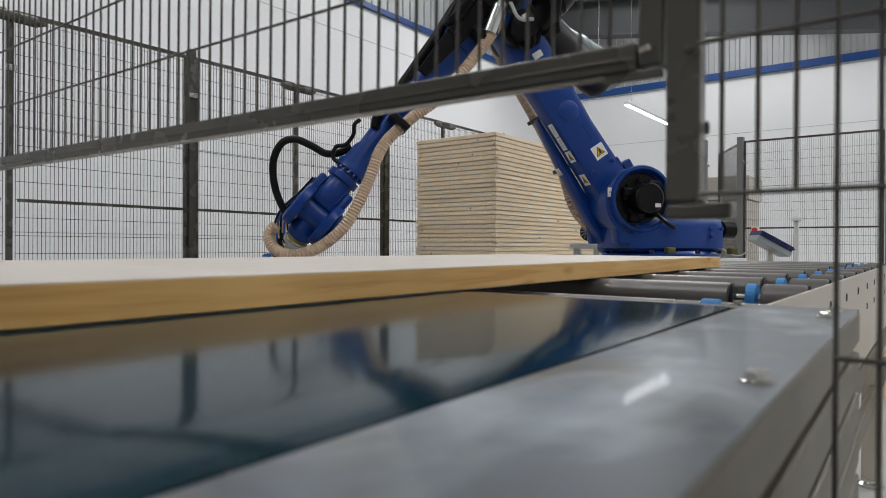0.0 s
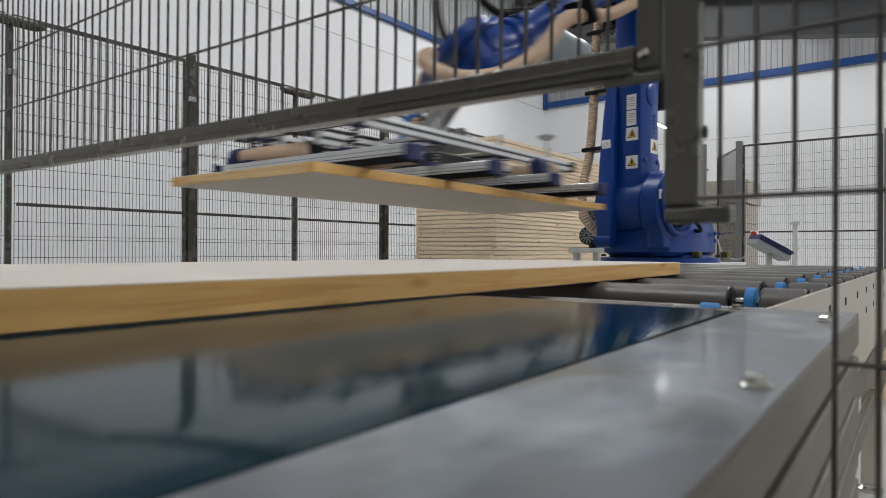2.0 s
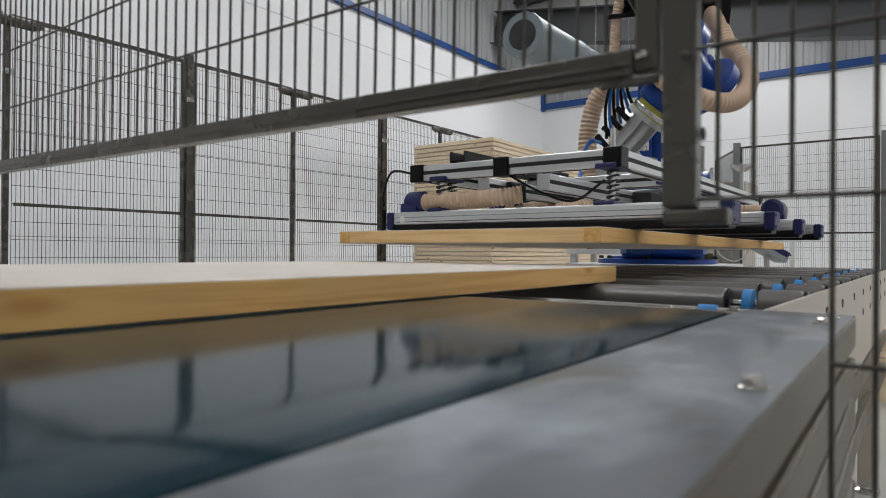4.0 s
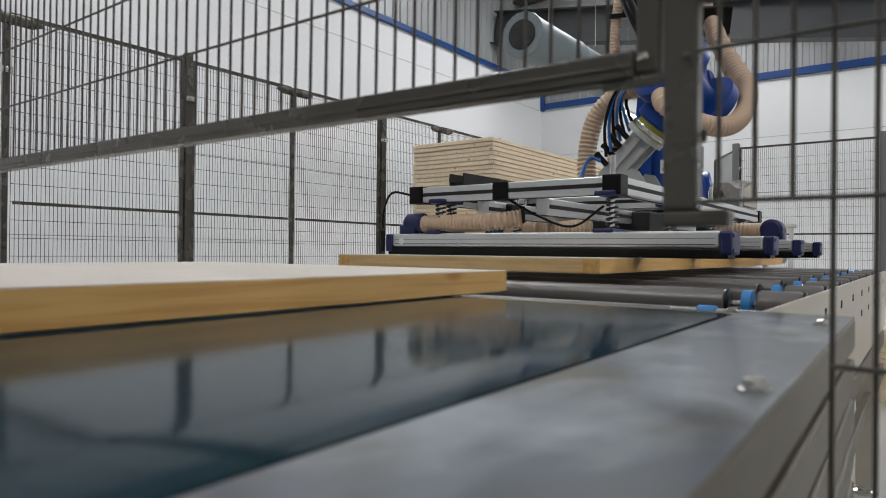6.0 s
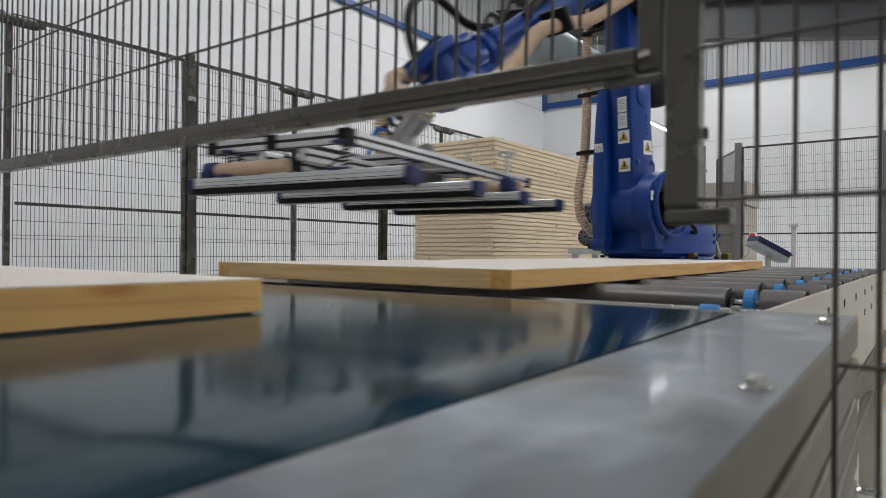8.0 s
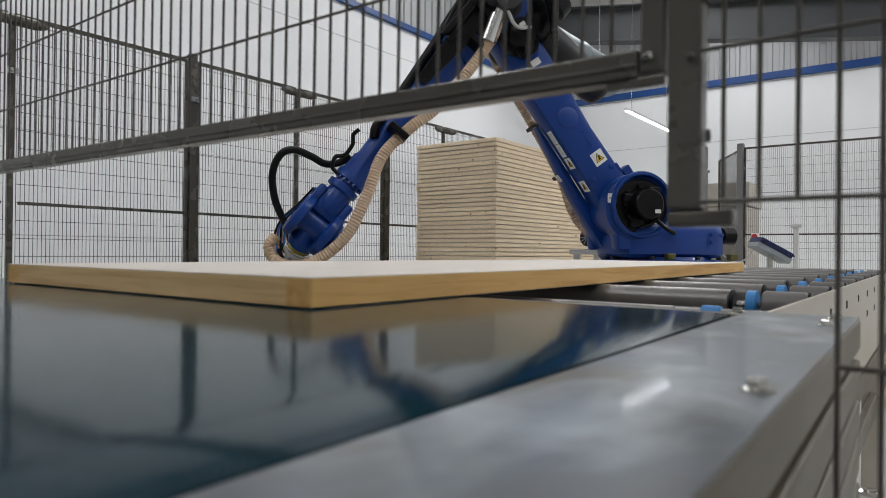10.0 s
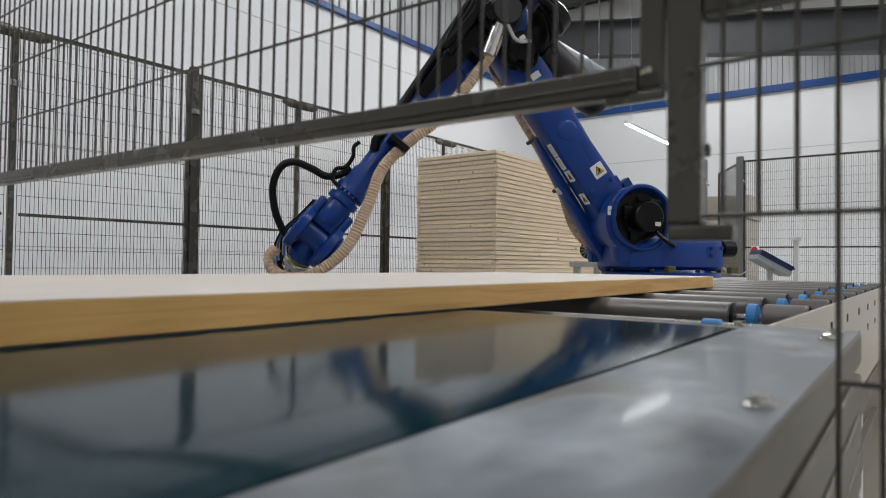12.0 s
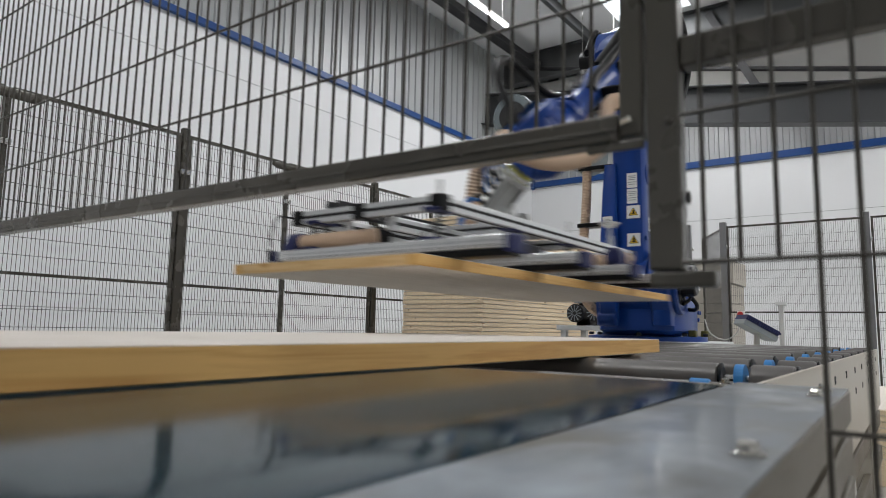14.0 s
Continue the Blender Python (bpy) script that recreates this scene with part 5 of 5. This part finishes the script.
    lathe(bm, top - a * .03, a, [(0, .080), (.008, .082), (.02, .080)], 28)
    part("adapter_ring", bm, M_STEEL, gripper, "bright steel adapter ring", smooth=True)
    for k in range(7):
        bm = bmesh.new()
        x = -.11 + .022 * k
        tube(bm, [(x + .02, .055 - .012 * k, .42 + .024 * k), (x + .02, .06 - .008 * k, .56 + .012 * k), (x + .04, .02 + .008 * (k % 3), .70), (.04 + .01 * k, -.06, .84), (.06 + .01 * k, -.15, .92)], .007, 8, 8)
        part("air_line", bm, M_AIRBLUE if k % 2 else M_BLACK, gripper, smooth=True)
    for k in range(4):
        bm = bmesh.new()
        y, z = .075 - .03 * k, .40 + .036 * k
        rod(bm, (-.06, y - .01, z - .01), (-.06, y + .03, z + .035), .012, 10)
        rod(bm, (-.06, y + .03, z + .035), (-.06, y + .036, z + .042), .015, 6)
        part("air_fitting", bm, M_BLACK, gripper)
    for k in range(4):
        bm = bmesh.new()
        x = -.10 + .03 * k
        tube(bm, [(x, .075 + .012 * k, .40 + .012 * k), (x - .02, .115 + .016 * k, .415), (x - .05, .14 + .012 * k, .34), (x - .10, .12 + .02 * k, .235)], .0055, 8, 10)
        part("air_line", bm, M_AIRBLUE, gripper, "bright blue air line", smooth=True)
    bm = bmesh.new()
    tube(bm, [(.05, .19, .24), (.07, .215, .45), (.07, .17, .63), (.06, .05, .72), (.05, -.07, .73)], .044, 14, 8, .006, .020)
    part("hose", bm, M_HOSE, gripper, "beige corrugated suction hose", smooth=True)
    bm = bmesh.new()
    tube(bm, [(-1.0, .36, .20), (-1.02, .44, .21), (-1.03, .47, .14), (-1.03, .47, .09)], .004, 6, 10)
    rod(bm, (-1.03, .47, .01), (-1.03, .47, .08), .008, 10)
    part("sensor_cable", bm, M_BLACK, gripper, "black sensor cable", smooth=True)
    bm = bmesh.new()
    tube(bm, [(-.98, -.0, .176), (-.96, -.10, .12), (-.94, -.20, .09), (-.9, -.28, .15)], .004, 6, 10)
    part("cable", bm, M_BLACK, gripper, smooth=True)
    bm = bmesh.new()
    rod(bm, (.55, -.34, .225), (.55, -.34, .33), .008, 8)
    lathe(bm, (.55, -.34, .32), (0, 0, 1), [(0, .02), (.02, .05), (.03, .05), (.035, .02)], 20)
    part("beacon", bm, M_STEEL, gripper)


gripper_parts()

# ---- motion ----
LIFT = [(0.0, 2.71, 4.27, 0.0), (0.42, 2.71, 4.27, 0.0), (0.62, 2.71, 4.27, .13), (0.8, 2.71, 4.27, .37), (1.0, 2.71, 4.27, .60), (1.3, 2.69, 4.06, .733), (1.5, 2.66, 3.80, .768), (1.8, 2.64, 3.33, .778),
        (2.0, 2.65, 2.99, 0.776), (2.2, 2.67, 2.71, 0.717), (2.4, 2.65, 2.41, 0.660), (2.6, 2.63, 2.14, 0.590), (2.8, 2.625, 1.99, 0.550), (3.0, 2.625, 1.945, 0.538)]
CYCLE = 11.69


def tool_rows():
    """(t, x, y, z) of the gripper all through the clip."""
    rows = [(t, x, y, PZ + z) for t, x, y, z in LIFT]
    top = T + BT
    rows += [(3.3, 2.625, 1.945, 1.034), (5.3, 2.625, 1.945, 1.034), (5.6, 2.625, 1.945, 1.005), (5.95, 2.625, 1.945, top + .021), (6.2, 2.625, 1.945, top + .02), (6.5, 2.625, 1.945, top + .021),
             (6.88, 2.625, 1.945, top + .024), (7.05, 2.63, 1.97, 1.02), (7.2, 2.65, 2.13, 1.09), (7.5, 2.68, 2.52, 1.18), (7.8, 2.62, 2.92, 1.20), (8.2, 2.54, 3.36, 1.20),
             (8.7, 2.60, 3.95, 1.13), (9.1, 2.70, 4.25, .85), (9.6, 2.71, 4.27, .50), (9.9, 2.71, 4.27, PZ - BT), (10.2, 2.71, 4.27, PZ - BT)]
    rows += [(t + CYCLE, x, y, PZ + max(z, 0) - BT * max(0, 1 - max(z, 0) / .7)) for t, x, y, z in LIFT if 0 < t + CYCLE <= 14.3 and t > .1]
    return rows


ROWS = tool_rows()
# the empty gripper swings a little about the upright on its way back
SWING = [(0, 0, 0, 0), (6.95, 0, 0, 0), (7.5, 5.5, 0, 0), (8.0, 8.2, 0, 0), (8.3, 8.0, 0, 0), (8.9, 2.5, 0, 0), (9.3, 0, 0, 0), (14.5, 0, 0, 0)]


def glide(rows, t):
    """Smooth course between rows, with no overshoot."""
    if t <= rows[0][0]:
        return Vector(rows[0][1:])
    for i in range(len(rows) - 1):
        if rows[i][0] <= t <= rows[i + 1][0]:
            break
    a, b = rows[i], rows[i + 1]
    h = b[0] - a[0]
    u = (t - a[0]) / h
    out = []

    def slope(j, c):
        if j <= 0 or j >= len(rows) - 1:
            return 0.0
        d0 = (rows[j][c] - rows[j - 1][c]) / (rows[j][0] - rows[j - 1][0])
        d1 = (rows[j + 1][c] - rows[j][c]) / (rows[j + 1][0] - rows[j][0])
        return 0.0 if d0 * d1 <= 0 else 2 * d0 * d1 / (d0 + d1)
    for c in (1, 2, 3):
        m0, m1 = slope(i, c) * h, slope(i + 1, c) * h
        out.append((2 * u ** 3 - 3 * u * u + 1) * a[c] + (u ** 3 - 2 * u * u + u) * m0 + (-2 * u ** 3 + 3 * u * u) * b[c] + (u ** 3 - u * u) * m1)
    return Vector(out)


def tool_pose(t):
    return Matrix.Translation(glide(ROWS, t)) @ Matrix.Rotation(radians(glide(SWING, t).x), 4, 'Z')


def robot_pose(tool):
    """The poses of the robot's parts, in its own space, for a pose of the gripper."""
    w = tool @ WOFF - Vector((BX, BY, 0))
    s = math.atan2(w.y, w.x)
    r, z = math.hypot(w.x, w.y) - LX, w.z - LZ
    d = min(math.hypot(r, z), L1 + L2 - .01)
    a0 = math.atan2(z, r)
    a1 = a0 + math.acos((L1 * L1 + d * d - L2 * L2) / (2 * L1 * d))
    ex, ez = L1 * math.cos(a1), L1 * math.sin(a1)
    a2 = math.atan2(z - ez, r - ex)
    turn = Matrix.Rotation(s, 4, 'Z')
    return (Matrix.Translation((0, 0, BZ)) @ turn,
            turn @ Matrix.Translation((LX, 0, LZ)) @ Matrix.Rotation(math.pi / 2 - a1, 4, 'Y'),
            turn @ Matrix.Translation((LX + ex, 0, LZ + ez)) @ Matrix.Rotation(-a2, 4, 'Y'),
            Matrix.Translation(w) @ tool.to_3x3().to_4x4())


def fork_roll(tool):
    """How far the fork is rolled about the arm: its axis stands square to the arm and to the tool flange."""
    arm = robot_pose(tool)[2].to_3x3()
    k = arm.inverted() @ (arm @ Vector((1, 0, 0))).cross(tool.to_3x3() @ Vector((0, .16, -.17)))
    roll = math.atan2(-k.y, k.z)
    return (roll + math.pi / 2) % math.pi - math.pi / 2


def motions():
    times = [round(.1 * k, 1) for k in range(0, 141)]
    tool = [(t, tool_pose(t)) for t in times]
    walk(gripper, tool)
    for k, ob in enumerate((turret, lower_arm, upper_arm, wrist)):
        walk(ob, [(t, robot_pose(p)[k]) for t, p in tool])
    rest = fork_roll(tool[0][1])
    for ob, share in [(wrist_fork, 1)] + hose_sections:
        walk(ob, [(t, robot_pose(p)[2] @ Matrix.Rotation(share * (fork_roll(p) - rest), 4, 'X')) for t, p in tool])
    # board a runs off on the belt; b is laid down and follows it; c is lifted at the end
    walk(board_a, [(t, pose(end - BL / 2, YB + .0175 * (end - 1.5), T + BT, 0, 0, 1.0)) for t, end in ((0, 2.478), (3, 1.717), (6, .924), (8, .378), (11, -.44), (14, -1.26))])
    # near left corner of the second board once it lies on the rollers, which draw it against the guide
    course = ((6.2, 1.395, .035), (6.5, 1.36, .035), (7, 1.215, .025), (8, .94, .015), (9, .69, .006), (10.5, .318, 0), (11, .188, -.002), (14, -.551, -.015))
    held = Vector((-.02, .03, 0))
    walk(board_b, [(t, Matrix.Translation(p.translation + held)) for t, p in tool if t <= 6.0] + [(t, pose(x + BL / 2, YB + dy + .02, T + BT, 0, 0, 1.0 if t > 7 else .6)) for t, x, dy in course])
    walk(board_c, [(t, pose(2.71, 4.27, PZ - BT)) for t in (0, 6, 11)] + [(t, p) for t, p in tool if t >= 11.5])


motions()
